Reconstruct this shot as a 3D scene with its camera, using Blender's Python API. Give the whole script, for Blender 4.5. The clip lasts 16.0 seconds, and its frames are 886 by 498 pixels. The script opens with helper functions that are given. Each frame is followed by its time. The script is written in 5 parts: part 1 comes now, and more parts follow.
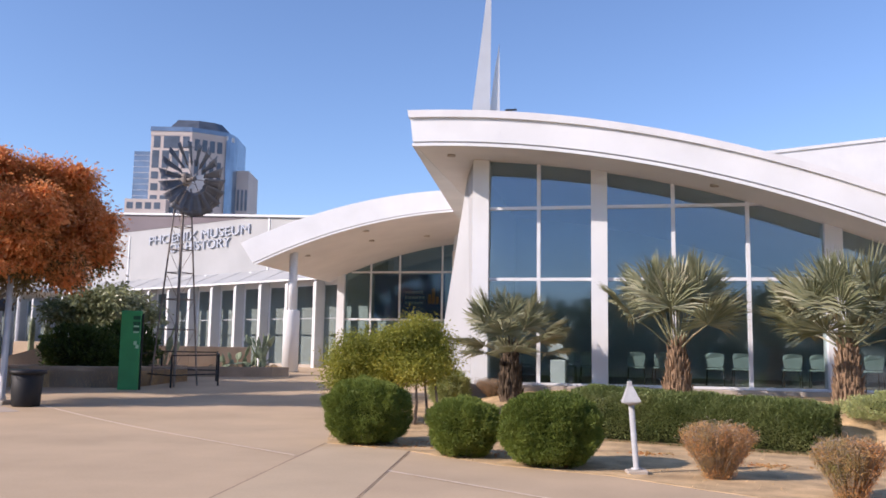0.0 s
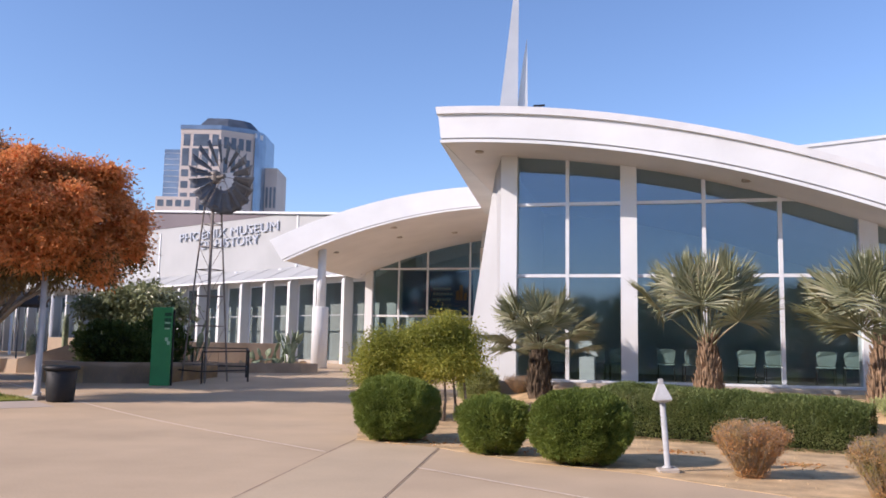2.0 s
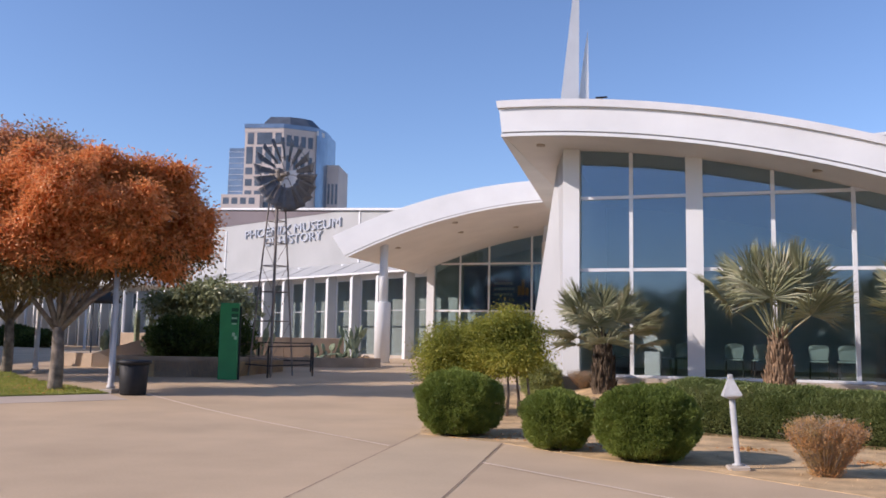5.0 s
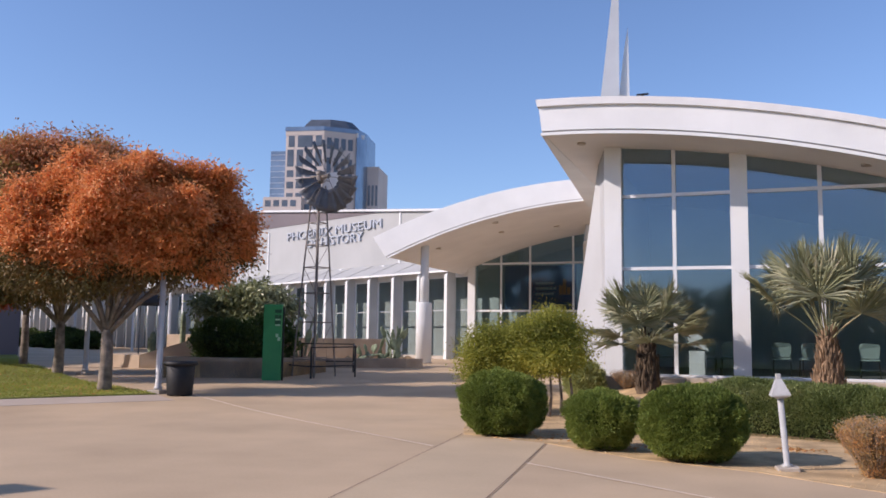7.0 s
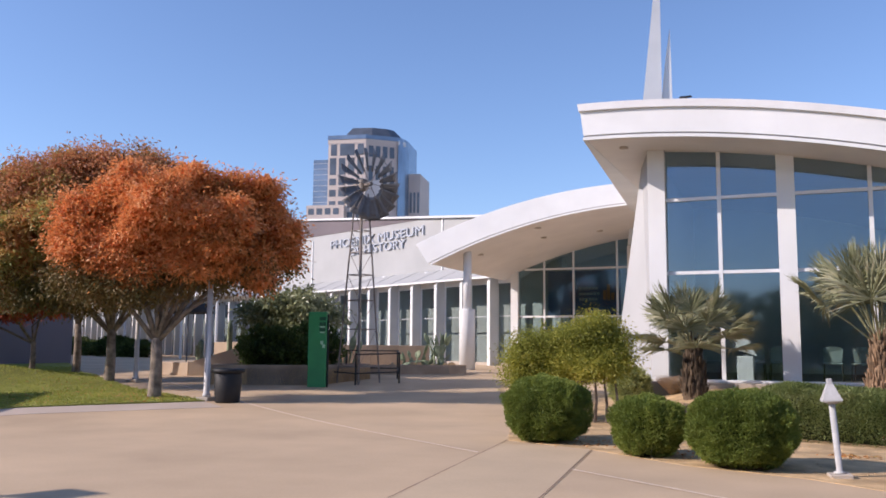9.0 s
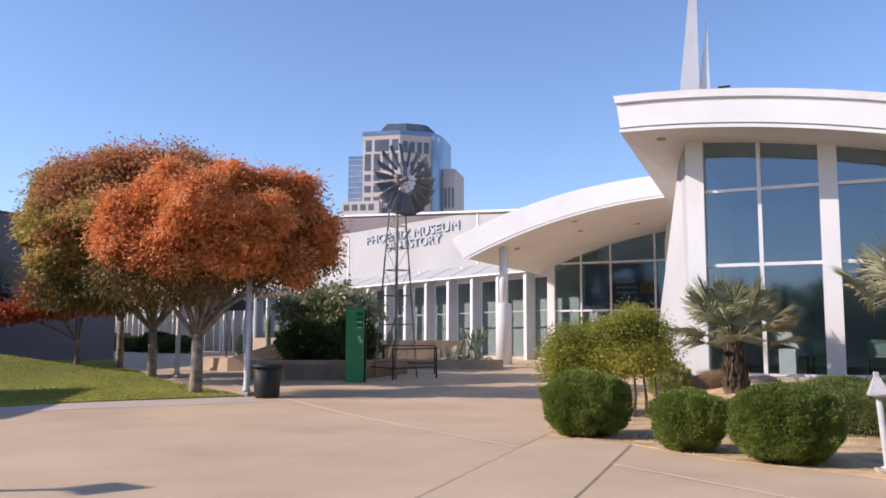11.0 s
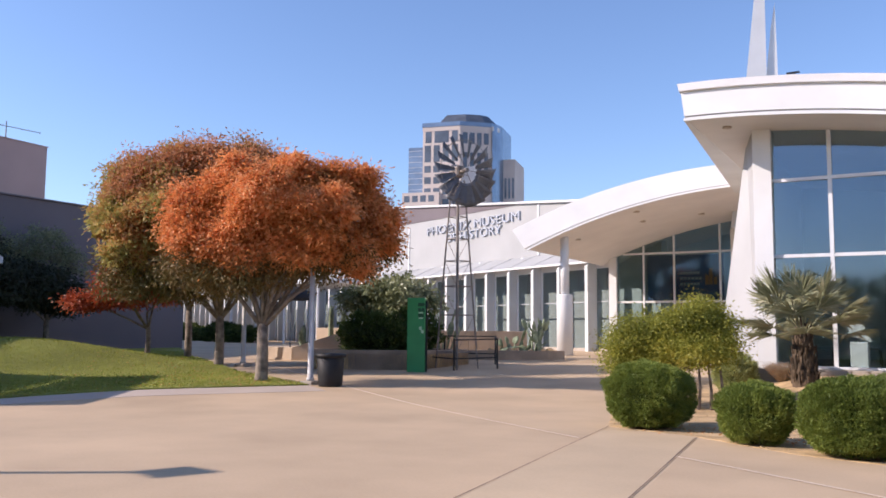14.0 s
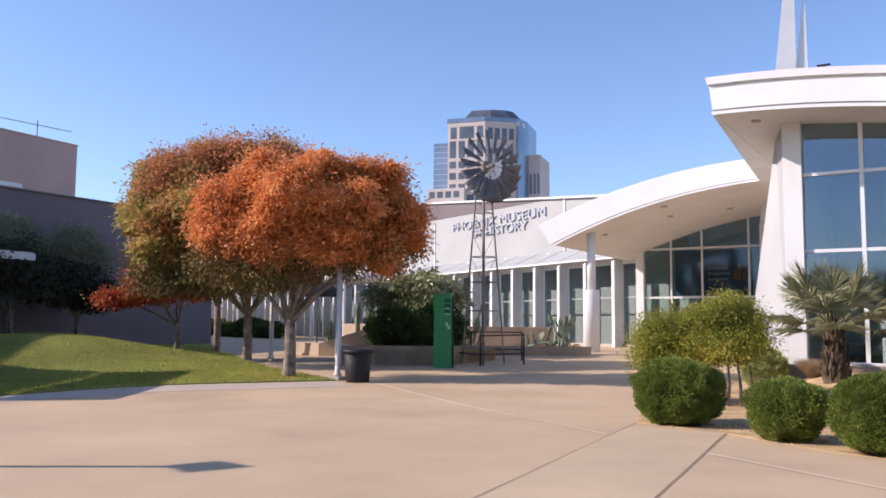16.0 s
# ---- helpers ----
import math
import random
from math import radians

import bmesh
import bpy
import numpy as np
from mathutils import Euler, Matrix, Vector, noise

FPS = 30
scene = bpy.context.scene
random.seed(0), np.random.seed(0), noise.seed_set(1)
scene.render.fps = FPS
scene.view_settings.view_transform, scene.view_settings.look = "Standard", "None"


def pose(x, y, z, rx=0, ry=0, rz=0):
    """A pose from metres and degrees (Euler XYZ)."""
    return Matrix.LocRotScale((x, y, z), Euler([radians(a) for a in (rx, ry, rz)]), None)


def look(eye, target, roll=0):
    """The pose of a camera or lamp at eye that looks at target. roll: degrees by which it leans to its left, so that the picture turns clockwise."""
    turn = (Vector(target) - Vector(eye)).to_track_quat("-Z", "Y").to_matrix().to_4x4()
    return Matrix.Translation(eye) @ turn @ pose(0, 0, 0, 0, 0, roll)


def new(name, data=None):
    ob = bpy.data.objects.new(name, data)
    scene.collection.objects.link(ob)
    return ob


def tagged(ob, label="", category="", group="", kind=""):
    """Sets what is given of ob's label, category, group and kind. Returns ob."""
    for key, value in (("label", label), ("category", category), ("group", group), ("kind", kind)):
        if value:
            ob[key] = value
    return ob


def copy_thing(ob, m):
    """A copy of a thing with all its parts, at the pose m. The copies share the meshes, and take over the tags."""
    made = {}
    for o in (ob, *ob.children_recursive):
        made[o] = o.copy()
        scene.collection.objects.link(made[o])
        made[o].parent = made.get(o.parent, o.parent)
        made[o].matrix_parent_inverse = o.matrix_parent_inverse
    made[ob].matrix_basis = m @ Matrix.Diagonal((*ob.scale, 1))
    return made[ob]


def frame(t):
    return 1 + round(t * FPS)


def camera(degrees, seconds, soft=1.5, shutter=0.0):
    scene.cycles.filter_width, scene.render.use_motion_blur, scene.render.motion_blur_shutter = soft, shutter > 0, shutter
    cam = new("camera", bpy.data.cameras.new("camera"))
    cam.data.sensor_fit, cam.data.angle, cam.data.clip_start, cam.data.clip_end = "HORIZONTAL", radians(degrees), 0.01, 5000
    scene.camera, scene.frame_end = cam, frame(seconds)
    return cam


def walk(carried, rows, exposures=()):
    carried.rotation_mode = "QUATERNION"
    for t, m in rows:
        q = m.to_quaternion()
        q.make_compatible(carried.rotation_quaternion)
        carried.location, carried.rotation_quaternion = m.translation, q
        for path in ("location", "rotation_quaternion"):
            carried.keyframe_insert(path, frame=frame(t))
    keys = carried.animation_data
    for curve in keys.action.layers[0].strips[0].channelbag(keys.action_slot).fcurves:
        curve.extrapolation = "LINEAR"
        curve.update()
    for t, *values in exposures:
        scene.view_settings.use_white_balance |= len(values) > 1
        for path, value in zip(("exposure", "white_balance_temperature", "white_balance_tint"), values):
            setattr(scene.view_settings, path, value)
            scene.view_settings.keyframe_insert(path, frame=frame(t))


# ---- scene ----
cam = camera(54.99, 16.0, 1.7)
walk(cam, [
    (0.0, pose(-0.000, 0.000, 1.500, 96.877, -0.934, 11.463)),
    (0.5, pose(-0.005, 0.017, 1.499, 96.882, -0.819, 12.074)),
    (1.0, pose(-0.016, 0.025, 1.508, 96.931, -0.954, 12.461)),
    (1.5, pose(-0.023, 0.045, 1.506, 96.817, -0.975, 12.820)),
    (2.0, pose(-0.023, 0.021, 1.508, 96.604, -1.017, 13.314)),
    (2.5, pose(-0.026, 0.038, 1.509, 96.611, -0.894, 13.774)),
    (3.0, pose(-0.029, 0.039, 1.505, 96.584, -0.931, 14.309)),
    (3.5, pose(-0.029, 0.027, 1.505, 96.572, -0.825, 15.031)),
    (4.0, pose(-0.039, 0.036, 1.506, 96.450, -0.892, 15.937)),
    (6.5, pose(-0.064, 0.041, 1.506, 96.035, -0.881, 19.377)),
    (7.0, pose(-0.068, 0.036, 1.505, 96.168, -0.761, 20.174)),
    (7.5, pose(-0.063, 0.024, 1.513, 96.377, -0.620, 20.865)),
    (8.0, pose(-0.060, 0.012, 1.507, 96.622, -0.459, 21.570)),
    (8.5, pose(-0.057, 0.004, 1.506, 96.691, -0.464, 22.385)),
    (9.0, pose(-0.061, 0.000, 1.504, 96.561, -0.444, 23.072)),
    (11.5, pose(-0.096, 0.006, 1.501, 96.038, -0.363, 26.319)),
    (12.0, pose(-0.101, -0.007, 1.500, 95.828, -0.611, 27.317)),
    (12.5, pose(-0.109, 0.002, 1.504, 95.692, -0.414, 28.259)),
    (13.0, pose(-0.101, -0.007, 1.501, 95.630, -0.386, 28.921)),
    (13.5, pose(-0.092, -0.034, 1.499, 95.615, -0.433, 29.299)),
    (14.0, pose(-0.091, -0.045, 1.493, 95.575, -0.478, 29.508)),
    (14.5, pose(-0.097, -0.031, 1.496, 95.569, -0.568, 29.806)),
    (15.0, pose(-0.114, -0.042, 1.495, 95.513, -0.605, 30.167)),
    (15.5, pose(-0.123, -0.038, 1.495, 95.407, -0.615, 30.653)),
    (16.0, pose(-0.108, -0.065, 1.495, 95.280, -0.456, 31.220)),
], exposures=[(0.0, 0.41, 6550, 22), (2.0, 0.43, 6550, 22), (3.2, 0.29, 6540, 22), (4.0, 0.25, 6530, 22), (8.0, 0.19, 6550, 22), (8.6, 0.28, 6560, 22), (10.5, 0.42, 6600, 22), (12.5, 0.52, 6650, 22), (16.0, 0.52, 6650, 22)])

# ---- light ----
SUN_ELEV, SUN_TO = 28.3, (-0.83, -0.556)
world = bpy.data.worlds.new("sky")
scene.world = world
world.use_nodes = True
wn = world.node_tree.nodes
sky = wn.new("ShaderNodeTexSky")
sky.sky_type = "NISHITA"
sky.sun_disc = False
sky.sun_elevation = radians(SUN_ELEV)
sky.sun_rotation = math.atan2(SUN_TO[0], SUN_TO[1])
sky.air_density, sky.dust_density, sky.ozone_density = 1.0, 0.4, 5.2
world.node_tree.links.new(sky.outputs[0], wn["Background"].inputs[0])
wn["Background"].inputs[1].default_value = 0.15
sun_data = bpy.data.lights.new("sun", "SUN")
sun_data.energy, sun_data.angle, sun_data.color = 4.2, radians(0.55), (1.0, 0.92, 0.81)
sun = new("sun", sun_data)
sh = math.cos(radians(SUN_ELEV))
sun.matrix_world = look((SUN_TO[0] * sh * 50, SUN_TO[1] * sh * 50, math.sin(radians(SUN_ELEV)) * 50), (0, 0, 0))


# ---- materials ----
def mat(name, color, rough=0.7, metal=0.0, vary=0.12, scale=3.0, fine=40.0, bump=0.15, tint=None, island=0.0, obj_random=0.0, spec=0.4, depth=0.01):
    """Procedural surface: a base colour that drifts at two scales, with fine relief."""
    m = bpy.data.materials.new(name)
    m.use_nodes = True
    nt = m.node_tree
    n, link = nt.nodes, nt.links.new
    bs = n["Principled BSDF"]
    bs.inputs["Roughness"].default_value = rough
    bs.inputs["Metallic"].default_value = metal
    bs.inputs["Specular IOR Level"].default_value = spec
    geo = n.new("ShaderNodeNewGeometry")
    big = n.new("ShaderNodeTexNoise")
    big.inputs["Scale"].default_value = scale
    big.inputs["Detail"].default_value = 5.0
    small = n.new("ShaderNodeTexNoise")
    small.inputs["Scale"].default_value = fine
    small.inputs["Detail"].default_value = 3.0
    for tex in (big, small):
        link(geo.outputs["Position"], tex.inputs["Vector"])
    ramp = n.new("ShaderNodeValToRGB")
    c = Vector(color)
    d = Vector(tint) if tint else c * (1 - 2.2 * vary)
    ramp.color_ramp.elements[0].position, ramp.color_ramp.elements[1].position = 0.32, 0.68
    ramp.color_ramp.elements[0].color = (*d, 1)
    ramp.color_ramp.elements[1].color = (*(c * (1 + 0.5 * vary)), 1)
    link(big.outputs["Fac"], ramp.inputs["Fac"])
    mix = n.new("ShaderNodeMix")
    mix.data_type, mix.blend_type = "RGBA", "MULTIPLY"
    mix.inputs["Factor"].default_value = min(1.0, vary * 3)
    link(ramp.outputs["Color"], mix.inputs["A"])
    grey = n.new("ShaderNodeMapRange")
    grey.inputs["To Min"].default_value, grey.inputs["To Max"].default_value = 0.62, 1.38
    link(small.outputs["Fac"], grey.inputs["Value"])
    link(grey.outputs["Result"], mix.inputs["B"])
    last = mix.outputs["Result"]
    if island or obj_random:
        hsv = n.new("ShaderNodeHueSaturation")
        mr = n.new("ShaderNodeMapRange")
        amount = island or obj_random
        mr.inputs["To Min"].default_value, mr.inputs["To Max"].default_value = 1 - amount, 1 + amount
        if island:
            link(geo.outputs["Random Per Island"], mr.inputs["Value"])
        else:
            info = n.new("ShaderNodeObjectInfo")
            link(info.outputs["Random"], mr.inputs["Value"])
        link(mr.outputs["Result"], hsv.inputs["Value"])
        link(last, hsv.inputs["Color"])
        last = hsv.outputs["Color"]
    link(last, bs.inputs["Base Color"])
    if bump:
        bp = n.new("ShaderNodeBump")
        bp.inputs["Strength"].default_value, bp.inputs["Distance"].default_value = bump, depth
        link(small.outputs["Fac"], bp.inputs["Height"])
        link(bp.outputs["Normal"], bs.inputs["Normal"])
    return m


def leafy(name, colors, rough=0.55, through_light=0.35):
    """Leaves: each one takes its own colour from a range, and lets some light through."""
    m = bpy.data.materials.new(name)
    m.use_nodes = True
    nt = m.node_tree
    n, link = nt.nodes, nt.links.new
    bs = n["Principled BSDF"]
    bs.inputs["Roughness"].default_value = rough
    bs.inputs["Specular IOR Level"].default_value = 0.3
    geo = n.new("ShaderNodeNewGeometry")
    tex = n.new("ShaderNodeTexNoise")
    tex.inputs["Scale"].default_value = 0.8
    link(geo.outputs["Position"], tex.inputs["Vector"])
    spray = n.new("ShaderNodeTexNoise")
    spray.inputs["Scale"].default_value = 3.6
    link(geo.outputs["Position"], spray.inputs["Vector"])
    last = None
    for source, weight in ((tex.outputs["Fac"], 1.25), (spray.outputs["Fac"], 0.75), (geo.outputs["Random Per Island"], 0.32)):
        add = n.new("ShaderNodeMath")
        add.operation = "MULTIPLY_ADD"
        add.inputs[1].default_value, add.inputs[2].default_value = weight, -0.62
        link(source, add.inputs[0])
        if last:
            link(last, add.inputs[2])
        last = add.outputs[0]
    ramp = n.new("ShaderNodeValToRGB")
    el = ramp.color_ramp.elements
    while len(el) < len(colors):
        el.new(0.5)
    for i, c in enumerate(colors):
        el[i].position = i / (len(colors) - 1)
        el[i].color = (*c, 1)
    link(add.outputs[0], ramp.inputs["Fac"])
    link(ramp.outputs["Color"], bs.inputs["Base Color"])
    tr = n.new("ShaderNodeBsdfTranslucent")
    link(ramp.outputs["Color"], tr.inputs["Color"])
    ms = n.new("ShaderNodeMixShader")
    ms.inputs[0].default_value = through_light
    link(bs.outputs[0], ms.inputs[1])
    link(tr.outputs[0], ms.inputs[2])
    link(ms.outputs[0], n["Material Output"].inputs["Surface"])
    return m


def glazing(name, tint, gloss=0.3):
    """Coated window glass: clear through, with a mirror's share of reflection that grows at a slant."""
    m = bpy.data.materials.new(name)
    m.use_nodes = True
    nt = m.node_tree
    n, link = nt.nodes, nt.links.new
    n.remove(n["Principled BSDF"])
    tr = n.new("ShaderNodeBsdfTransparent")
    tr.inputs["Color"].default_value = (*tint, 1)
    gl = n.new("ShaderNodeBsdfGlossy")
    gl.inputs["Roughness"].default_value = 0.05
    gl.inputs["Color"].default_value = (0.68, 0.80, 0.98, 1)
    lw = n.new("ShaderNodeLayerWeight")
    lw.inputs["Blend"].default_value = 0.5
    fr = n.new("ShaderNodeMath")
    fr.operation = "POWER"
    fr.inputs[1].default_value = 4.0
    link(lw.outputs["Facing"], fr.inputs[0])
    ad = n.new("ShaderNodeMath")
    ad.operation = "ADD"
    ad.use_clamp = True
    ad.inputs[1].default_value = gloss
    link(fr.outputs[0], ad.inputs[0])
    wave = n.new("ShaderNodeTexNoise")
    wave.inputs["Scale"].default_value = 0.7
    bp = n.new("ShaderNodeBump")
    bp.inputs["Strength"].default_value, bp.inputs["Distance"].default_value = 0.12, 0.02
    geo = n.new("ShaderNodeNewGeometry")
    link(geo.outputs["Position"], wave.inputs["Vector"])
    link(wave.outputs["Fac"], bp.inputs["Height"])
    link(bp.outputs["Normal"], gl.inputs["Normal"])
    ms = n.new("ShaderNodeMixShader")
    link(ad.outputs[0], ms.inputs[0])
    link(tr.outputs[0], ms.inputs[1])
    link(gl.outputs[0], ms.inputs[2])
    link(ms.outputs[0], n["Material Output"].inputs["Surface"])
    return m


M_WHITE = mat("white_stucco", (0.72, 0.73, 0.73), 0.75, vary=0.04, scale=0.8, fine=60, bump=0.1)
M_EDGE = mat("white_roof_edge", (0.70, 0.695, 0.69), 0.55, vary=0.04, scale=1.5)
# groove strip's grey holds the shade below the white roof edges
M_GROOVE = mat("groove_shade_grey", (0.30, 0.28, 0.27), 0.9, vary=0.05)
M_NAVY = mat("navy_banner_cloth", (0.06, 0.10, 0.20), 0.7, vary=0.06, scale=0.8)
M_RAIL = mat("grey_window_rail", (0.38, 0.40, 0.41), 0.5, vary=0.04)
M_CAP = mat("roof_edge_metal", (0.70, 0.69, 0.68), 0.5, vary=0.05, scale=2.0)
M_SOFFIT = mat("soffit_plaster", (0.74, 0.71, 0.68), 0.8, vary=0.04, scale=0.7)
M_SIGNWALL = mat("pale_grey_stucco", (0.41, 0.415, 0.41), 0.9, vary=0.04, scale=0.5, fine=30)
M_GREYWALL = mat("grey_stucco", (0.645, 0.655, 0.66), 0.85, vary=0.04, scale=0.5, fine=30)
# white stucco greyed in colour for the weaker light on this face
M_ENDWALL = mat("dimmed_end_wall", (0.42, 0.425, 0.425), 0.85, vary=0.05, scale=0.5, fine=30, bump=0.1)
# grey puts the shade on the fins' sides into their colour
M_FIN = mat("fin_shade_grey", (0.49, 0.505, 0.51), 0.7, vary=0.05, scale=0.6, fine=20)
M_FRAME = mat("white_window_frame", (0.73, 0.74, 0.75), 0.4, vary=0.03)
M_GLASS = glazing("tinted_glass", (0.76, 0.84, 0.84), 0.125)
M_GLASS2 = glazing("entrance_glass", (0.66, 0.76, 0.76), 0.035)
M_DARKGLASS = glazing("wing_glass", (0.74, 0.80, 0.79), 0.075)
M_WALKWAY = mat("grey_concrete_walk", (0.50, 0.41, 0.335), 0.9, vary=0.06, scale=0.6, fine=30, bump=0.2, depth=0.004)
# brown wall concrete, darkened in colour for the shade of the trees
M_TERRACE = mat("shade_brown_concrete", (0.36, 0.28, 0.21), 0.9, vary=0.14, scale=1.4, fine=35, bump=0.3)
# lighter copy of that concrete, sunlight put into its colour
M_SUNLITWALL = mat("tan_concrete", (0.60, 0.47, 0.35), 0.9, vary=0.1, scale=1.4, fine=35, bump=0.3)
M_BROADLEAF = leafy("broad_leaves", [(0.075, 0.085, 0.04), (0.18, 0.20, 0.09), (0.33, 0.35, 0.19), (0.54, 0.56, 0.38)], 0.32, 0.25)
M_CONC = mat("concrete", (0.46, 0.40, 0.335), 0.9, vary=0.1, scale=1.2, fine=35, bump=0.3)
M_PLAZA = mat("tan_concrete_paving", (0.545, 0.40, 0.254), 0.88, vary=0.085, scale=0.45, fine=32, bump=0.2, depth=0.004)
M_BAND = mat("pale_concrete_band", (0.545, 0.412, 0.265), 0.88, vary=0.07, scale=0.5, fine=25, bump=0.2, depth=0.004)
M_JOINT_D = mat("dark_joint", (0.20, 0.14, 0.11), 0.95, vary=0.1)
M_JOINT_L = mat("pale_joint", (0.80, 0.66, 0.51), 0.9, vary=0.06)
M_SAND = mat("desert_gravel", (0.61, 0.42, 0.225), 0.95, vary=0.2, scale=2.2, fine=38, bump=0.5, depth=0.015)
M_EARTH = mat("distant_ground", (0.30, 0.25, 0.20), 0.95, vary=0.15, scale=0.05)
M_TURF = mat("turf_soil", (0.30, 0.31, 0.06), 0.95, vary=0.15, scale=0.6, fine=70, bump=0.9, depth=0.03)
M_STEEL = mat("galvanised_steel", (0.17, 0.17, 0.18), 0.55, 0.35, vary=0.12, scale=3.0)
M_RUST = mat("weathered_steel", (0.27, 0.235, 0.21), 0.65, 0.5, vary=0.2, scale=4.0)
M_POLE = mat("grey_painted_pole", (0.55, 0.54, 0.53), 0.5, vary=0.06)
M_BOLLARD = mat("pale_grey_paint", (0.47, 0.47, 0.46), 0.5, vary=0.08, scale=5)
M_BLACK = mat("black_plastic", (0.015, 0.015, 0.017), 0.6, vary=0.15, scale=5)
M_DARKGREEN = mat("dark_green_print", (0.01, 0.09, 0.045), 0.5, vary=0.05)
M_GREEN = mat("green_sign_panel", (0.03, 0.29, 0.105), 0.45, vary=0.08, scale=2)
M_PALEGREEN = mat("faded_print", (0.35, 0.62, 0.45), 0.5, vary=0.05)
M_BARK = mat("tree_bark", (0.27, 0.22, 0.175), 0.95, vary=0.25, scale=6, fine=50, bump=0.9, depth=0.02)
# core colour: near-black green paints the shade deep in shrubs and hedge
M_INNERLEAF = mat("core_shade_green", (0.022, 0.040, 0.012), 0.95, vary=0.3, scale=14, fine=60, bump=0.9, depth=0.04)
M_DRYTWIG = mat("dry_twigs", (0.36, 0.29, 0.22), 0.95, vary=0.2, scale=8)
M_PALMTRUNK = mat("palm_trunk", (0.29, 0.19, 0.115), 0.95, vary=0.25, scale=9, fine=60, bump=0.8, island=0.35)
# shaggy palm bark with the shade on it darkened into the colour
M_SHADETRUNK = mat("shaggy_trunk_in_shade", (0.12, 0.085, 0.055), 0.95, vary=0.25, scale=9, fine=60, bump=0.8, island=0.35)
M_CLIP = leafy("clipped_shrub_leaves", [(0.07, 0.10, 0.022), (0.135, 0.185, 0.036), (0.21, 0.265, 0.052), (0.31, 0.35, 0.08)])
M_HEDGE = leafy("hedge_leaves", [(0.06, 0.09, 0.03), (0.12, 0.16, 0.045), (0.21, 0.25, 0.085), (0.33, 0.35, 0.15)])
M_CITRUS = leafy("citrus_leaves", [(0.13, 0.15, 0.03), (0.26, 0.28, 0.05), (0.42, 0.40, 0.07), (0.62, 0.48, 0.11)], 0.5, 0.4)
M_DRY = leafy("dry_shrub_leaves", [(0.22, 0.25, 0.07), (0.44, 0.31, 0.13), (0.62, 0.34, 0.14), (0.66, 0.27, 0.09), (0.62, 0.38, 0.20)])
M_FEATHER = leafy("feathery_leaves", [(0.24, 0.28, 0.10), (0.40, 0.43, 0.17), (0.52, 0.54, 0.25)])
M_AUTUMN = leafy("autumn_leaves", [(0.24, 0.16, 0.045), (0.52, 0.20, 0.06), (0.76, 0.28, 0.09), (0.84, 0.38, 0.15), (0.88, 0.54, 0.29)], 0.55, 0.38)
M_TURNING = leafy("turning_leaves", [(0.13, 0.155, 0.035), (0.29, 0.29, 0.075), (0.48, 0.40, 0.12), (0.60, 0.33, 0.12), (0.70, 0.31, 0.14)], 0.55, 0.38)
# olive lower leaves, darkened in colour for the shade under the crown
M_LOWLEAF = leafy("shade_dark_leaves", [(0.07, 0.075, 0.022), (0.16, 0.12, 0.04), (0.28, 0.15, 0.055)], 0.6, 0.2)
M_RUSTLEAF = leafy("rust_leaves", [(0.16, 0.13, 0.05), (0.42, 0.22, 0.09), (0.60, 0.25, 0.11), (0.74, 0.40, 0.23)], 0.55, 0.38)
M_RED = leafy("red_leaves", [(0.15, 0.035, 0.02), (0.40, 0.08, 0.03), (0.56, 0.15, 0.055)], 0.55, 0.35)
M_DARKLEAF = leafy("dark_green_leaves", [(0.015, 0.03, 0.008), (0.04, 0.07, 0.015), (0.08, 0.12, 0.03), (0.16, 0.20, 0.06)])
M_EVERGREEN = leafy("evergreen_leaves", [(0.022, 0.028, 0.018), (0.045, 0.055, 0.032), (0.07, 0.08, 0.05)], 0.6, 0.15)
M_GREYLEAF = leafy("grey_green_leaves", [(0.13, 0.15, 0.08), (0.22, 0.24, 0.13), (0.32, 0.33, 0.19)])
M_PALM = leafy("palm_leaf", [(0.11, 0.125, 0.06), (0.21, 0.225, 0.115), (0.34, 0.345, 0.21), (0.54, 0.48, 0.33)], 0.45, 0.25)
M_CACTUS = mat("cactus_skin", (0.27, 0.32, 0.20), 0.8, vary=0.2, scale=8)
M_GRASS = leafy("lawn_blades", [(0.21, 0.24, 0.05), (0.31, 0.335, 0.065), (0.42, 0.42, 0.095)], 0.6, 0.4)
# tan stone, paled in colour to imitate distance haze
M_TAN = mat("hazed_tower_stone", (0.66, 0.56, 0.50), 0.8, vary=0.05, scale=0.1)
M_TOWERWIN = mat("tower_window_glass", (0.15, 0.17, 0.20), 0.25, 0.3, vary=0.12, scale=0.3, bump=0)
# blue glass, with the same haze mixed into its colour
M_TOWERGLASS = mat("hazed_tower_glass", (0.24, 0.31, 0.40), 0.2, 0.45, vary=0.1, scale=0.2, bump=0)
M_PINK = mat("pink_stucco", (0.46, 0.315, 0.285), 0.9, vary=0.04, scale=0.3)
# the theatre wall's own colour, reused as painted shade below the wing's eave
M_DUSK = mat("mauve_stucco_and_eave_shade", (0.17, 0.145, 0.155), 0.9, vary=0.05, scale=0.4)
M_FLOOR = mat("interior_floor", (0.32, 0.32, 0.31), 0.5, vary=0.08, scale=1)
M_INNER = mat("interior_wall", (0.58, 0.63, 0.63), 0.9, vary=0.05, scale=0.6)
M_CHAIR = mat("grey_green_plastic", (0.30, 0.385, 0.365), 0.5, vary=0.04)
M_LETTER = mat("sign_metal", (0.42, 0.45, 0.50), 0.5, 0.1, vary=0.05)
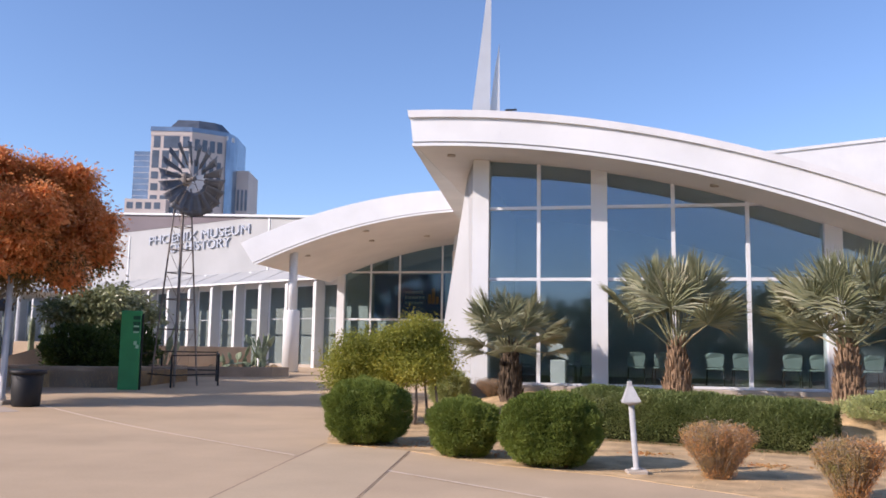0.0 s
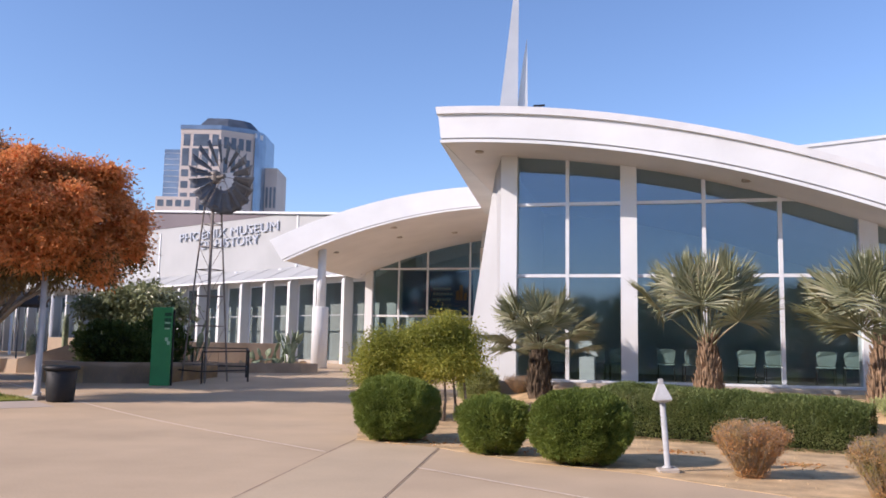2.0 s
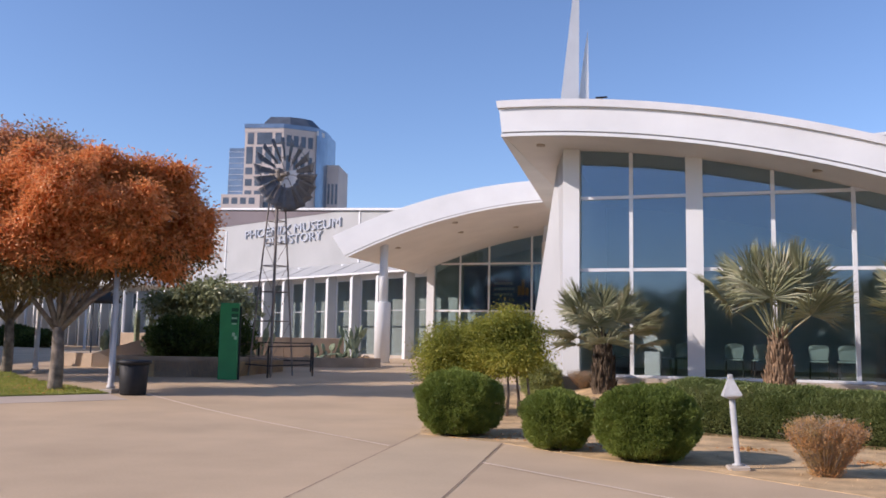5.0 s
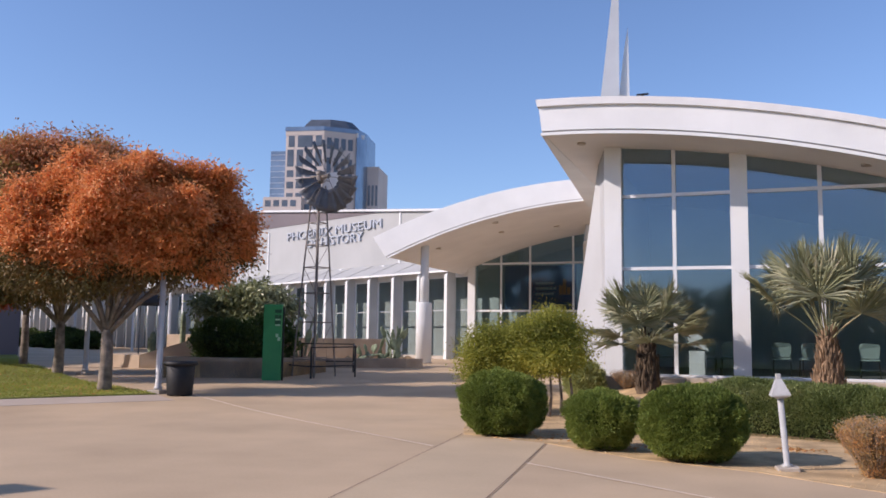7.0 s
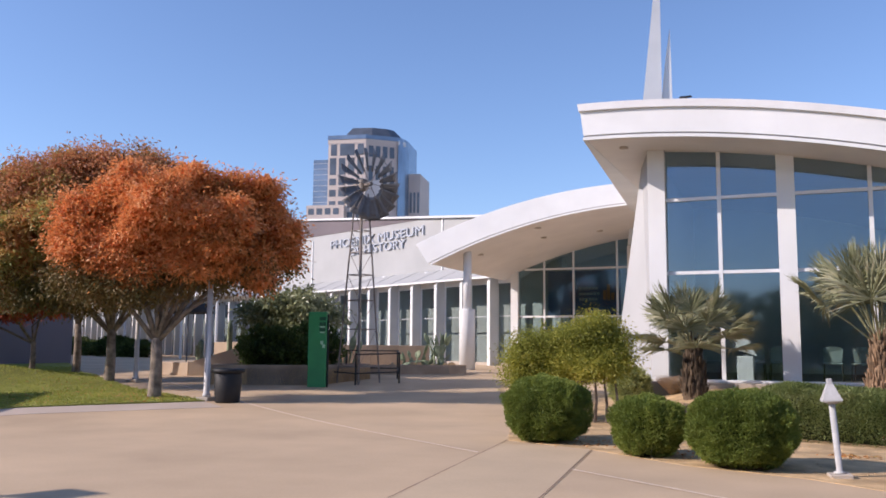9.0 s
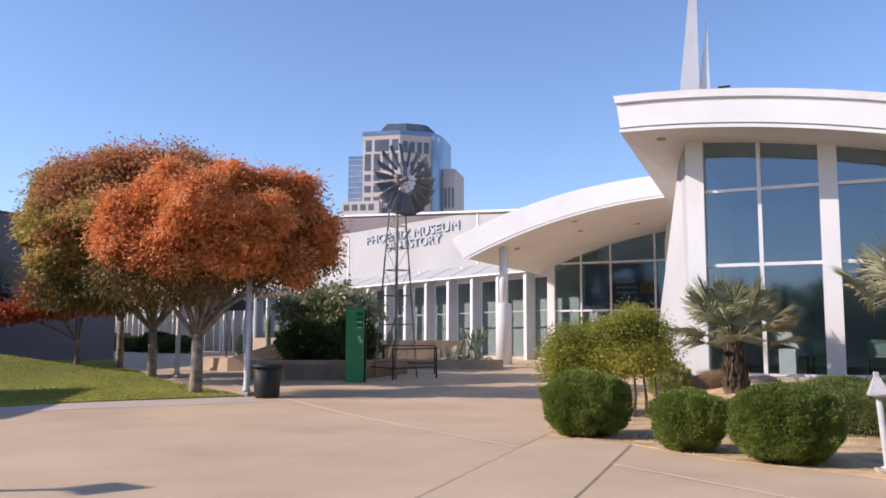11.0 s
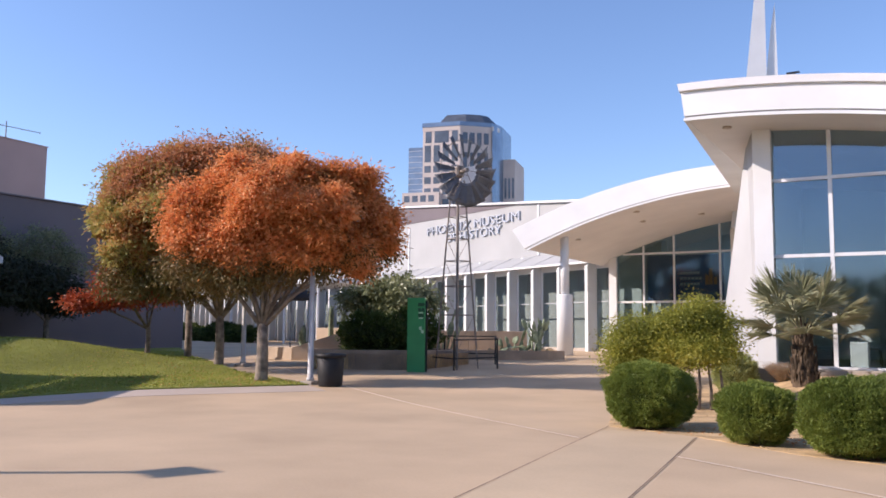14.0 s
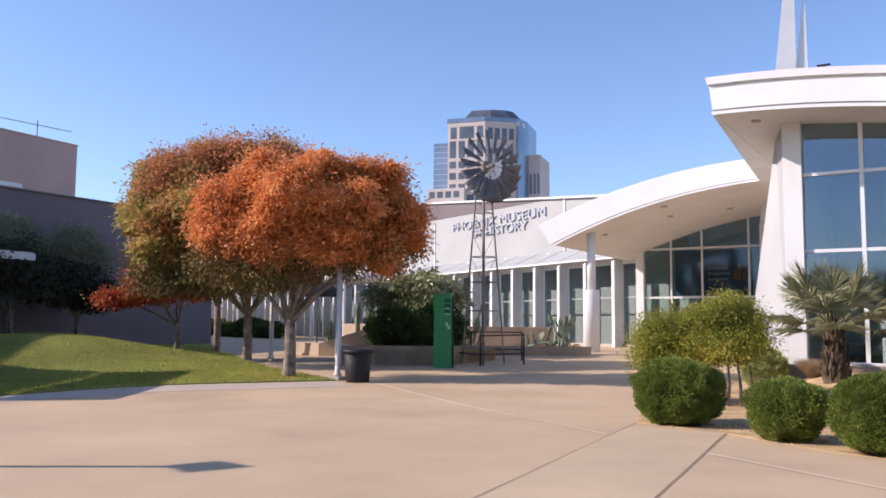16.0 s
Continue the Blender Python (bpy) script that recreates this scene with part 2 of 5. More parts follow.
M_LAMPGLASS = mat("frosted_lens", (0.7, 0.7, 0.66), 0.3, vary=0.03)
M_ORANGE = mat("orange_print", (0.42, 0.19, 0.09), 0.6, vary=0.05)
M_CANVAS = mat("black_canvas", (0.03, 0.03, 0.033), 0.9, vary=0.1)


# ---- builders ----
class Shape:
    """Collects faces for one mesh."""

    def __init__(self):
        self.v, self.f = [], []

    def add(self, verts, faces):
        k = len(self.v)
        self.v += [tuple(p) for p in verts]
        self.f += [tuple(i + k for i in fc) for fc in faces]
        return self

    def box(self, x0, x1, y0, y1, z0, z1, bev=0.0, m=None):
        if bev:
            b = bev
            vs, fs = [], []
            for sx, xa in ((-1, x0), (1, x1)):
                for sy, ya in ((-1, y0), (1, y1)):
                    for sz, za in ((-1, z0), (1, z1)):
                        vs += [(xa, ya - sy * b, za - sz * b), (xa - sx * b, ya, za - sz * b), (xa - sx * b, ya - sy * b, za)]
            hull = bmesh.new()
            for p in vs:
                hull.verts.new(p)
            bmesh.ops.convex_hull(hull, input=hull.verts)
            bmesh.ops.dissolve_limit(hull, angle_limit=0.01, verts=hull.verts, edges=hull.edges)
            hull.verts.index_update()
            vs = [p.co.copy() for p in hull.verts]
            fs = [[p.index for p in fc.verts] for fc in hull.faces]
            hull.free()
        else:
            vs = [(x, y, z) for x in (x0, x1) for y in (y0, y1) for z in (z0, z1)]
            fs = [(0, 1, 3, 2), (4, 6, 7, 5), (0, 4, 5, 1), (2, 3, 7, 6), (0, 2, 6, 4), (1, 5, 7, 3)]
        if m is not None:
            vs = [m @ Vector(p) for p in vs]
        return self.add(vs, fs)

    def tube(self, pts, radii, n=8, caps=True):
        pts = [Vector(p) for p in pts]
        rings = []
        for i, p in enumerate(pts):
            d = (pts[min(i + 1, len(pts) - 1)] - pts[max(i - 1, 0)]).normalized()
            a = d.orthogonal().normalized() if i == 0 else (a - d * a.dot(d)).normalized()
            b = d.cross(a)
            r = radii[i] if isinstance(radii, (list, tuple)) else radii
            rings += [p + (a * math.cos(2 * math.pi * k / n) + b * math.sin(2 * math.pi * k / n)) * r for k in range(n)]
        fs = [(i * n + k, i * n + (k + 1) % n, (i + 1) * n + (k + 1) % n, (i + 1) * n + k) for i in range(len(pts) - 1) for k in range(n)]
        if caps:
            fs += [tuple(range(n))[::-1], tuple(range((len(pts) - 1) * n, len(pts) * n))]
        return self.add(rings, fs)

    def extrude(self, poly, vec):
        """A flat outline, given as 3D points, made solid along vec."""
        n = len(poly)
        vec = Vector(vec)
        vs = [Vector(p) for p in poly] + [Vector(p) + vec for p in poly]
        fs = [tuple(range(n))[::-1], tuple(range(n, 2 * n))] + [(i, (i + 1) % n, n + (i + 1) % n, n + i) for i in range(n)]
        return self.add(vs, fs)

    def lathe(self, profile, n=20, center=(0, 0, 0)):
        cx, cy, cz = center
        vs = [(cx + r * math.cos(2 * math.pi * k / n), cy + r * math.sin(2 * math.pi * k / n), cz + z) for r, z in profile for k in range(n)]
        fs = [(i * n + k, i * n + (k + 1) % n, (i + 1) * n + (k + 1) % n, (i + 1) * n + k) for i in range(len(profile) - 1) for k in range(n)]
        fs += [tuple(range(n))[::-1], tuple(range((len(profile) - 1) * n, len(profile) * n))]
        return self.add(vs, fs)

    def mesh(self, name, material, smooth=False):
        me = bpy.data.meshes.new(name)
        me.from_pydata(self.v, [], self.f)
        bm = bmesh.new()
        bm.from_mesh(me)
        if len(bm.faces) < 20000:
            bmesh.ops.recalc_face_normals(bm, faces=bm.faces)
        bm.to_mesh(me)
        bm.free()
        me.materials.append(material)
        if smooth:
            me.shade_smooth()
        return me


def thing(name, at, label, category, group="", kind=""):
    ob = new(name)
    ob.location = at
    ob.empty_display_size = 0.2
    return tagged(ob, label, category, group, kind)


def part(name, shape, material, parent, label="", smooth=False, kind=""):
    ob = new(name, shape if isinstance(shape, bpy.types.Mesh) else shape.mesh(name, material, smooth))
    ob.parent = parent
    return tagged(ob, label, kind=kind)


def solid(name, shape, material, label, category, kind="", smooth=False, group="", at=(0, 0, 0)):
    ob = new(name, shape.mesh(name, material, smooth))
    ob.location = at
    return tagged(ob, label, category, group, kind)


def smoothstep(t):
    t = min(max(t, 0.0), 1.0)
    return t * t * (3 - 2 * t)


def plaza_z(x, y):
    rise = -0.45 * x + 0.89 * y - 17.5
    return min(0.048 * math.log1p(math.exp(min(rise / 1.2, 30.0))), 0.6)


def bed_z(x, y):
    back = 0.478 * x + 0.878 * y - 9.57
    return max(plaza_z(x, y), 0.60 * smoothstep((back - 4.3) / 3.0) * smoothstep((x + 6.0) / 4.6)) + 0.006


LAWN_FRONT = [(-13.5, 16.9), (-14.4, 15.9), (-15.3, 14.9), (-16.1, 13.9), (-16.6, 12.7), (-16.9, 11.5), (-17.0, 10.3), (-17.2, 4.0)]


def berm_z(x, y):
    rise = 0.9 * math.exp(-(((x + 23.0) / 8.0) ** 2 + ((y - 15.5) / 3.5) ** 2))
    p = Vector((x, y))
    gap = 99.0
    for (xa, ya), (xb, yb) in zip(LAWN_FRONT, LAWN_FRONT[1:]):
        a, d = Vector((xa, ya)), Vector((xb - xa, yb - ya))
        k = min(max((p - a).dot(d) / d.dot(d), 0.0), 1.0)
        gap = min(gap, (p - a - d * k).length)
    rise *= smoothstep((gap - 3.5) / 4.0)
    return plaza_z(x, y) + rise + 0.035


def sheet(inside, height, x0, x1, y0, y1, step):
    """A grid over the region where inside(x, y) holds."""
    s = Shape()
    nx, ny = int((x1 - x0) / step), int((y1 - y0) / step)
    ids = {}

    def vid(i, j):
        if (i, j) not in ids:
            x, y = x0 + i * step, y0 + j * step
            ids[i, j] = len(s.v)
            s.v.append((x, y, height(x, y)))
        return ids[i, j]

    for i in range(nx):
        for j in range(ny):
            if inside(x0 + (i + 0.5) * step, y0 + (j + 0.5) * step):
                s.f.append((vid(i, j), vid(i + 1, j), vid(i + 1, j + 1), vid(i, j + 1)))
    return s


def in_poly(poly):
    def test(x, y):
        hit = False
        for (xa, ya), (xb, yb) in zip(poly, poly[1:] + poly[:1]):
            if (ya > y) != (yb > y) and x < (xb - xa) * (y - ya) / (yb - ya) + xa:
                hit = not hit
        return hit
    return test


def draped(poly, height, step=0.5, rim=0.12):
    """A surface over an outline, cut cleanly at its edge, lying on height(x, y)."""
    bm = bmesh.new()
    bm.faces.new([bm.verts.new((x, y, 0)) for x, y in poly])
    xs, ys = [p[0] for p in poly], [p[1] for p in poly]
    for axis, lo, hi in ((0, min(xs), max(xs)), (1, min(ys), max(ys))):
        k = lo + step
        while k < hi:
            co, no = [0, 0, 0], [0, 0, 0]
            co[axis], no[axis] = k, 1
            bmesh.ops.bisect_plane(bm, geom=bm.verts[:] + bm.edges[:] + bm.faces[:], plane_co=co, plane_no=no)
            k += step
    bm.verts.index_update()
    s = Shape()
    s.v = [(v.co.x, v.co.y, height(v.co.x, v.co.y)) for v in bm.verts]
    s.f = [tuple(v.index for v in f.verts) for f in bm.faces]
    for e in [e for e in bm.edges if len(e.link_faces) == 1]:
        a, b = e.verts
        k = len(s.v)
        s.v += [(a.co.x, a.co.y, s.v[a.index][2] - rim), (b.co.x, b.co.y, s.v[b.index][2] - rim)]
        s.f.append((a.index, b.index, k + 1, k))
    bm.free()
    return s


def strip(points, width, height, lift, step=0.4):
    """A thin band that follows the paving between two or more points."""
    s = Shape()
    for (xa, ya), (xb, yb) in zip(points, points[1:]):
        d = Vector((xb - xa, yb - ya))
        nrm = Vector((-d.y, d.x)).normalized() * width / 2
        n = max(1, int(d.length / step))
        k = len(s.v)
        for i in range(n + 1):
            p = Vector((xa, ya)) + d * i / n
            for q in (p - nrm, p + nrm):
                s.v.append((q.x, q.y, height(q.x, q.y) + lift))
        s.f += [(k + 2 * i, k + 2 * i + 2, k + 2 * i + 3, k + 2 * i + 1) for i in range(n)]
    return s


# ---- ground ----
g = Shape()
ring = [0, 40, 90, 200, 600, 2500]
g.v.append((0, 0, -0.25))
for r in ring[1:]:
    g.v += [(r * math.cos(2 * math.pi * k / 48), r * math.sin(2 * math.pi * k / 48), -0.25) for k in range(48)]
g.f += [(0, 1 + k, 1 + (k + 1) % 48) for k in range(48)]
for i in range(len(ring) - 2):
    g.f += [(1 + i * 48 + k, 1 + (i + 1) * 48 + k, 1 + (i + 1) * 48 + (k + 1) % 48, 1 + i * 48 + (k + 1) % 48) for k in range(48)]
solid("ground", g, M_EARTH, "dusty brown city ground running to the horizon", "ground", "structure")

PLAZA = [(-110, -60), (40, -60), (40, 75), (-110, 75)]
pavement = solid("pavement", draped(PLAZA, plaza_z, 1.5, 0.3), M_PLAZA, "tan concrete plaza paving, gently rising to the museum", "pavement", "structure")
part("band", strip([(-2.36, 0.0), (-3.31, 8.38), (-3.83, 12.95)], 1.42, plaza_z, 0.004), M_BAND, pavement, "paler concrete band")
for pts in ([(-3.06, 0.0), (-4.01, 8.17), (-4.62, 13.4)], [(-1.67, 0.0), (-2.61, 8.59), (-3.06, 12.7)]):
    part("joint", strip(pts, 0.013, plaza_z, 0.009), M_JOINT_D, pavement)
for pts in ([(-18.6, 21.3), (-11.98, 16.79), (-4.49, 11.69)], [(-2.83, 10.6), (-0.77, 9.17), (4.0, 5.9)]):
    part("joint", strip(pts, 0.04, plaza_z, 0.007), M_JOINT_L, pavement)

BED = [(-4.6, 13.4), (-3.06, 12.75), (-1.58, 11.6), (-0.1, 11.05), (1.0, 10.2), (2.2, 9.4), (6.0, 6.9), (16, 1.0), (20, 1.0), (20, 21.42), (-3.2, 21.42), (-5.0, 23.4), (-9.6, 27.5), (-8.1, 23.0), (-5.6, 16.5)]
planting_bed = solid("planting_bed", draped(BED, bed_z, 0.4), M_SAND, "sandy desert gravel bed mounded up to the glass hall", "planting bed", "structure")
LAWN = LAWN_FRONT + [(-31, 2.0), (-31.8, 30.0), (-24.5, 23.4), (-19.5, 19.6)]
lawn = solid("lawn", draped(LAWN, berm_z, 0.5), M_TURF, "mown green lawn rising into a low mound", "lawn", "structure")

part("walkway", draped(LAWN_FRONT + [(x + 1.15, y - 0.8) for x, y in LAWN_FRONT[::-1]], lambda x, y: plaza_z(x, y) + 0.006, 0.6, 0.02), M_WALKWAY, pavement, "greyer concrete walk along the lawn")

# ---- glass hall ----
def arch1(x):
    return 6.51 - 0.0185 * (x + 5.0) ** 2


def arch2(x):
    return 6.83 - 0.025 * (x + 5.0) ** 2


def curved_slab(curve, x0, x1, y0, y1, low, high, n=36, lean=0.0, flare=0.0):
    """A roof slab that follows curve(x), its left end leaning out by lean."""
    s = Shape()
    for i in range(n + 1):
        x = x0 + (x1 - x0) * i / n
        dz = (curve(x + 0.01) - curve(x - 0.01)) / 0.02
        k = math.sqrt(1 + dz * dz)
        for y in (y0, y1):
            q = x - flare * (y - y0) * (1 - i / n)
            s.v += [(q - lean * low, y, curve(x) + low * k), (q - lean * high, y, curve(x) + high * k)]
    for i in range(n):
        a, b = 4 * i, 4 * i + 4
        s.f += [(a, a + 1, b + 1, b), (a + 2, b + 2, b + 3, a + 3), (a + 1, a + 3, b + 3, b + 1), (a, b, b + 2, a + 2)]
    e = 4 * n
    s.f += [(0, 2, 3, 1), (e, e + 1, e + 3, e + 2)]
    return s


hall = thing("glass_hall", (0, 0, 0), "white museum hall with an arched roof and tall tinted glass front", "building")
part("roof", curved_slab(arch1, -4.85, 12.4, 19.82, 31.2, 0.09, 0.68, 48, 0.12, 0.085), M_WHITE, hall, "white curved roof slab with a deep edge")
part("roof_cap", curved_slab(arch1, -4.82, 12.5, 19.74, 31.3, 0.682, 0.86, 48, 0.2, 0.085), M_EDGE, hall, "pale metal edge cap")
part("soffit", curved_slab(arch1, -4.78, 12.3, 19.9, 31.1, 0.0, 0.086, 48, 0.0, 0.085), M_SOFFIT, hall)
part("groove", curved_slab(arch1, -4.84, 12.4, 19.86, 19.9, 0.04, 0.088, 48), M_GROOVE, hall, "recessed strip under the roof edge, groove shade painted in grey")
part("drip_edge", curved_slab(arch1, -4.87, 12.4, 19.80, 19.86, -0.03, 0.045, 48), M_WHITE, hall, "white drip edge")
part("drip_edge", curved_slab(arch1, -4.87, -4.80, 19.86, 31.0, -0.02, 0.045, 2, 0.0, 0.085), M_WHITE, hall, "white drip edge")
for k in range(7):
    x = -2.7 + 2.2 * k
    part("panel_seam", Shape().box(x - 0.003, x + 0.003, 19.817, 19.83, arch1(x) + 0.12, arch1(x) + 0.66), M_EDGE, hall, "fine joint in the roof edge")
YG, SILL = 21.6, 0.77
part("plinth", Shape().box(-3.98, 12.2, 21.25, 22.0, -0.2, SILL - 0.06, 0.02), M_CONC, hall, "pale concrete plinth")
part("sill", Shape().box(-3.2, 12.0, 21.44, 21.75, SILL - 0.06, SILL, 0.01), M_FRAME, hall)


def upright(x0, x1, y0, y1, z0, curve=arch1):
    return Shape().extrude([(x0, y0, z0), (x1, y0, z0), (x1, y0, curve(x1) + 0.02), (x0, y0, curve(x0) + 0.02)], (0, y1 - y0, 0))


part("pier", upright(-3.62, -3.2, 21.4, 22.0, SILL - 0.1), M_WHITE, hall)
for x in (-0.61, 4.86, 10.0):
    part("pier", upright(x, x + 0.4, 21.44, 21.95, SILL), M_WHITE, hall)
MULLIONS = [-1.93, 1.39, 3.14, 6.95, 8.5]
for x in MULLIONS:
    part("mullion", upright(x - 0.045, x + 0.045, 21.53, 21.68, SILL), M_FRAME, hall)
BAYS = [(-3.2, -0.61), (-0.21, 4.86), (5.26, 10.0), (10.4, 11.9)]
for x0, x1 in BAYS:
    cuts = [x0] + [m for m in MULLIONS if x0 < m < x1] + [x1]
    for a, b in zip(cuts, cuts[1:]):
        for z0, z1 in ((SILL, 3.36), (3.36, 5.19), (5.19, 9.0)):
            if z0 >= max(arch1(a), arch1(b)) - 0.05:
                continue
            ta, tb = min(z1, arch1(a)), min(z1, arch1(b))
            if tb <= z0 + 0.02:
                b2 = a + (b - a) * 0.98
                xs = [a + (b - a) * k / 20 for k in range(21)]
                b2 = max(q for q in xs if arch1(q) > z0 + 0.02 or q == a)
                if b2 - a < 0.1:
                    continue
                poly = [(a, z0), (b2, z0), (a, ta)]
            else:
                poly = [(a, z0), (b, z0), (b, tb)]
                if z1 > arch1(a) or z1 > arch1(b):
                    for k in range(1, 6):
                        q = b + (a - b) * k / 6
                        poly.append((q, min(z1, arch1(q))))
                poly.append((a, ta))
            pane = part("pane", Shape().extrude([(px, 21.6, pz) for px, pz in poly], (0, 0.012, 0)), M_GLASS, hall)
            pane.visible_shadow = False
    for z in (3.36, 5.19):
        xr = min(x1, -5.0 + math.sqrt(max(0.0, (6.51 - z) / 0.0185)) + (0.0 if z < 5 else 0.15))
        if xr > x0 + 0.2:
            part("transom", Shape().box(x0, xr, 21.54, 21.67, z - 0.04, z + 0.04), M_FRAME, hall)
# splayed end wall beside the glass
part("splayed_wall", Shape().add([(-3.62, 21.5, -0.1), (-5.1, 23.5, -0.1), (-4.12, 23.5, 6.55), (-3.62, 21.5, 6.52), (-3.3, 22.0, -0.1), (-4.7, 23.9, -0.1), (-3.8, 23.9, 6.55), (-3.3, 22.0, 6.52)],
     [(0, 1, 2, 3), (4, 7, 6, 5), (0, 4, 5, 1), (3, 2, 6, 7), (1, 5, 6, 2), (0, 3, 7, 4)]), M_ENDWALL, hall, "white leaning end wall, its weaker light painted as pale grey")
part("side_wall", Shape().extrude([(-3.9, 23.8, -0.2), (-3.9, 31.0, -0.2), (-3.9, 31.0, 6.5), (-3.9, 23.8, 6.5)], (0.3, 0, 0)), M_WHITE, hall)
part("floor_slab", Shape().box(-3.6, 12.2, 21.75, 31.0, 0.3, 0.72), M_FLOOR, hall)
part("back_wall", Shape().box(-3.6, 12.2, 30.7, 31.0, 0.72, 6.6), M_INNER, hall)
part("end_wall", Shape().box(12.0, 12.3, 21.5, 31.0, -0.2, 1.2), M_WHITE, hall)
for x, y in ((-4.1, 20.9), (2.3, 20.7)):
    part("downlight", Shape().lathe([(0.11, -0.03), (0.11, 0.03)], 14, (x, y, arch1(x) - 0.01)), M_CONC, hall, "grey recessed downlight")
rooflamp = thing("roof_floodlight", (-2.46, 20.0, 7.27), "small dark floodlight on the roof edge", "lamp")
part("stem", Shape().tube([(0, 0, -0.06), (0, 0, 0.08)], 0.025, 6), M_BLACK, rooflamp)
part("lamp_head", Shape().box(-0.15, 0.13, -0.04, 0.04, 0.06, 0.095, 0.012), M_BLACK, rooflamp)

# ---- entrance ----
entrance = thing("entrance_canopy", (0, 0, 0), "white arched entrance canopy over a glazed lobby wall", "building")
part("roof", curved_slab(arch2, -14.05, -5.1, 31.32, 44.0, 0.07, 0.80, 30, 0.75), M_WHITE, entrance, "white curved canopy roof")
part("soffit", curved_slab(arch2, -13.95, -5.1, 31.4, 43.9, 0.0, 0.066, 30), M_SOFFIT, entrance)
part("drip_edge", curved_slab(arch2, -14.0, -5.1, 31.28, 31.36, -0.03, 0.035, 30), M_WHITE, entrance, "white drip edge")
part("groove", curved_slab(arch2, -14.0, -5.1, 31.33, 31.4, 0.035, 0.075, 30), M_GROOVE, entrance, "recessed strip under the canopy edge, groove shade painted in grey")
part("lobby_pier", upright(-13.42, -13.05, 39.8, 40.3, 0.6, arch2), M_WHITE, entrance)
for a, b in ((-13.05, -11.75), (-11.75, -10.3), (-10.3, -8.2), (-8.2, -6.2), (-6.2, -4.0)):
    for z0, z1 in ((0.62, 3.0), (3.0, 5.3), (5.3, 9.0)):
        ta, tb = min(z1, arch2(a)), min(z1, arch2(b))
        if tb - z0 < 0.1:
            continue
        poly = [(a, z0), (b, z0)]
        for k in range(7):
            q = b + (a - b) * k / 6
            poly.append((q, max(min(z1, arch2(q) + 0.02), z0 + 0.01)))
        part("pane", Shape().extrude([(px, 40.0, pz) for px, pz in poly], (0, 0.012, 0)), M_GLASS2, entrance).visible_shadow = False
    part("mullion", upright(b - 0.04, b + 0.04, 39.93, 40.08, 0.62, arch2), M_FRAME, entrance)
for z, xa in ((0.68, -13.05), (3.0, -13.05), (5.3, -12.75)):
    part("transom", Shape().box(xa, -4.0, 39.94, 40.07, z - 0.045, z + 0.045), M_FRAME, entrance)
part("lobby_floor", Shape().box(-13.2, -4.0, 39.9, 50.0, 0.45, 0.62), M_FLOOR, entrance)
part("lobby_back", Shape().box(-13.2, -4.0, 49.8, 50.0, 0.6, 7.2), M_INNER, entrance)
for x in (-12.85, -12.15):
    part("lobby_door_frame", Shape().box(x - 0.09, x + 0.09, 41.5, 41.75, 0.62, 4.3, 0.01), M_WHITE, entrance, "white inner door frame")
part("lobby_door_head", Shape().box(-12.76, -12.24, 41.52, 41.73, 4.0, 4.3), M_WHITE, entrance)
for x, y in ((-12.6, 33.4), (-10.2, 34.6), (-8.2, 36.4), (-9.8, 32.4)):
    part("downlight", Shape().lathe([(0.13, -0.03), (0.13, 0.03)], 14, (x, y, arch2(x) - 0.01)), M_CONC, entrance, "grey recessed downlight")
banner = thing("lobby_banner", (-9.9, 40.45, 0), "dark blue lobby banner with pale bars and orange blocks", "sign")
part("board", Shape().box(-1.8, 1.75, 0, 0.05, 3.08, 5.22, 0.01), M_NAVY, banner)
for z, w in ((4.36, 0.95), (4.10, 1.05), (3.84, 0.95)):
    for k in range(6):
        part("text_bar", Shape().box(-0.25 + w * k / 6, -0.25 + w * (k + 0.72) / 6, -0.012, 0.0, z - 0.06, z + 0.06), M_RAIL, banner)
for x0, z0, z1 in ((0.92, 3.8, 4.25), (1.10, 3.8, 4.55), (1.30, 3.8, 4.15)):
    part("block", Shape().box(x0, x0 + 0.15, -0.014, 0.0, z0, z1), M_ORANGE, banner)
column = thing("canopy_column", (-12.72, 32.2, 0.58), "round white canopy column with a thicker lower sleeve", "column")
part("shaft", Shape().lathe([(0.17, 2.3), (0.17, 4.78)], 24), M_WHITE, column, "", True)
part("sleeve", Shape().lathe([(0.32, 0.0), (0.32, 2.42), (0.30, 2.46), (0.17, 2.46)], 28), M_WHITE, column, "thicker white sleeve", True)
part("base_ring", Shape().lathe([(0.36, 0.0), (0.36, 0.05), (0.33, 0.06)], 28), M_CONC, column)

# ---- museum wing with fins and lettering ----
WA = radians(28)
wing = thing("museum_wing", (-13.2, 39.6, 0.0), "long pale grey museum wing with white fins and raised lettering", "building")
wing.rotation_euler = (0, 0, math.pi - WA)      # local +x runs along the wing, away to the west; local -y is its inner side
WL = 78.0
def wall_top(s):
    return 9.02 + 0.1 * min(s - 7.8, 26.0)


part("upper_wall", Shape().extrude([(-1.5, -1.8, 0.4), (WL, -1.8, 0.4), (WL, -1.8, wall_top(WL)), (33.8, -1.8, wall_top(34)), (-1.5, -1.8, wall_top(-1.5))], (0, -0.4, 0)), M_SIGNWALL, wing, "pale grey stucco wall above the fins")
for x in (7.8, 22.5, 37.2, 51.9):
    part("wall_joint", Shape().box(x - 0.06, x + 0.06, -1.8, -1.74, 5.9, 8.9), M_WHITE, wing, "white vertical joint cover")
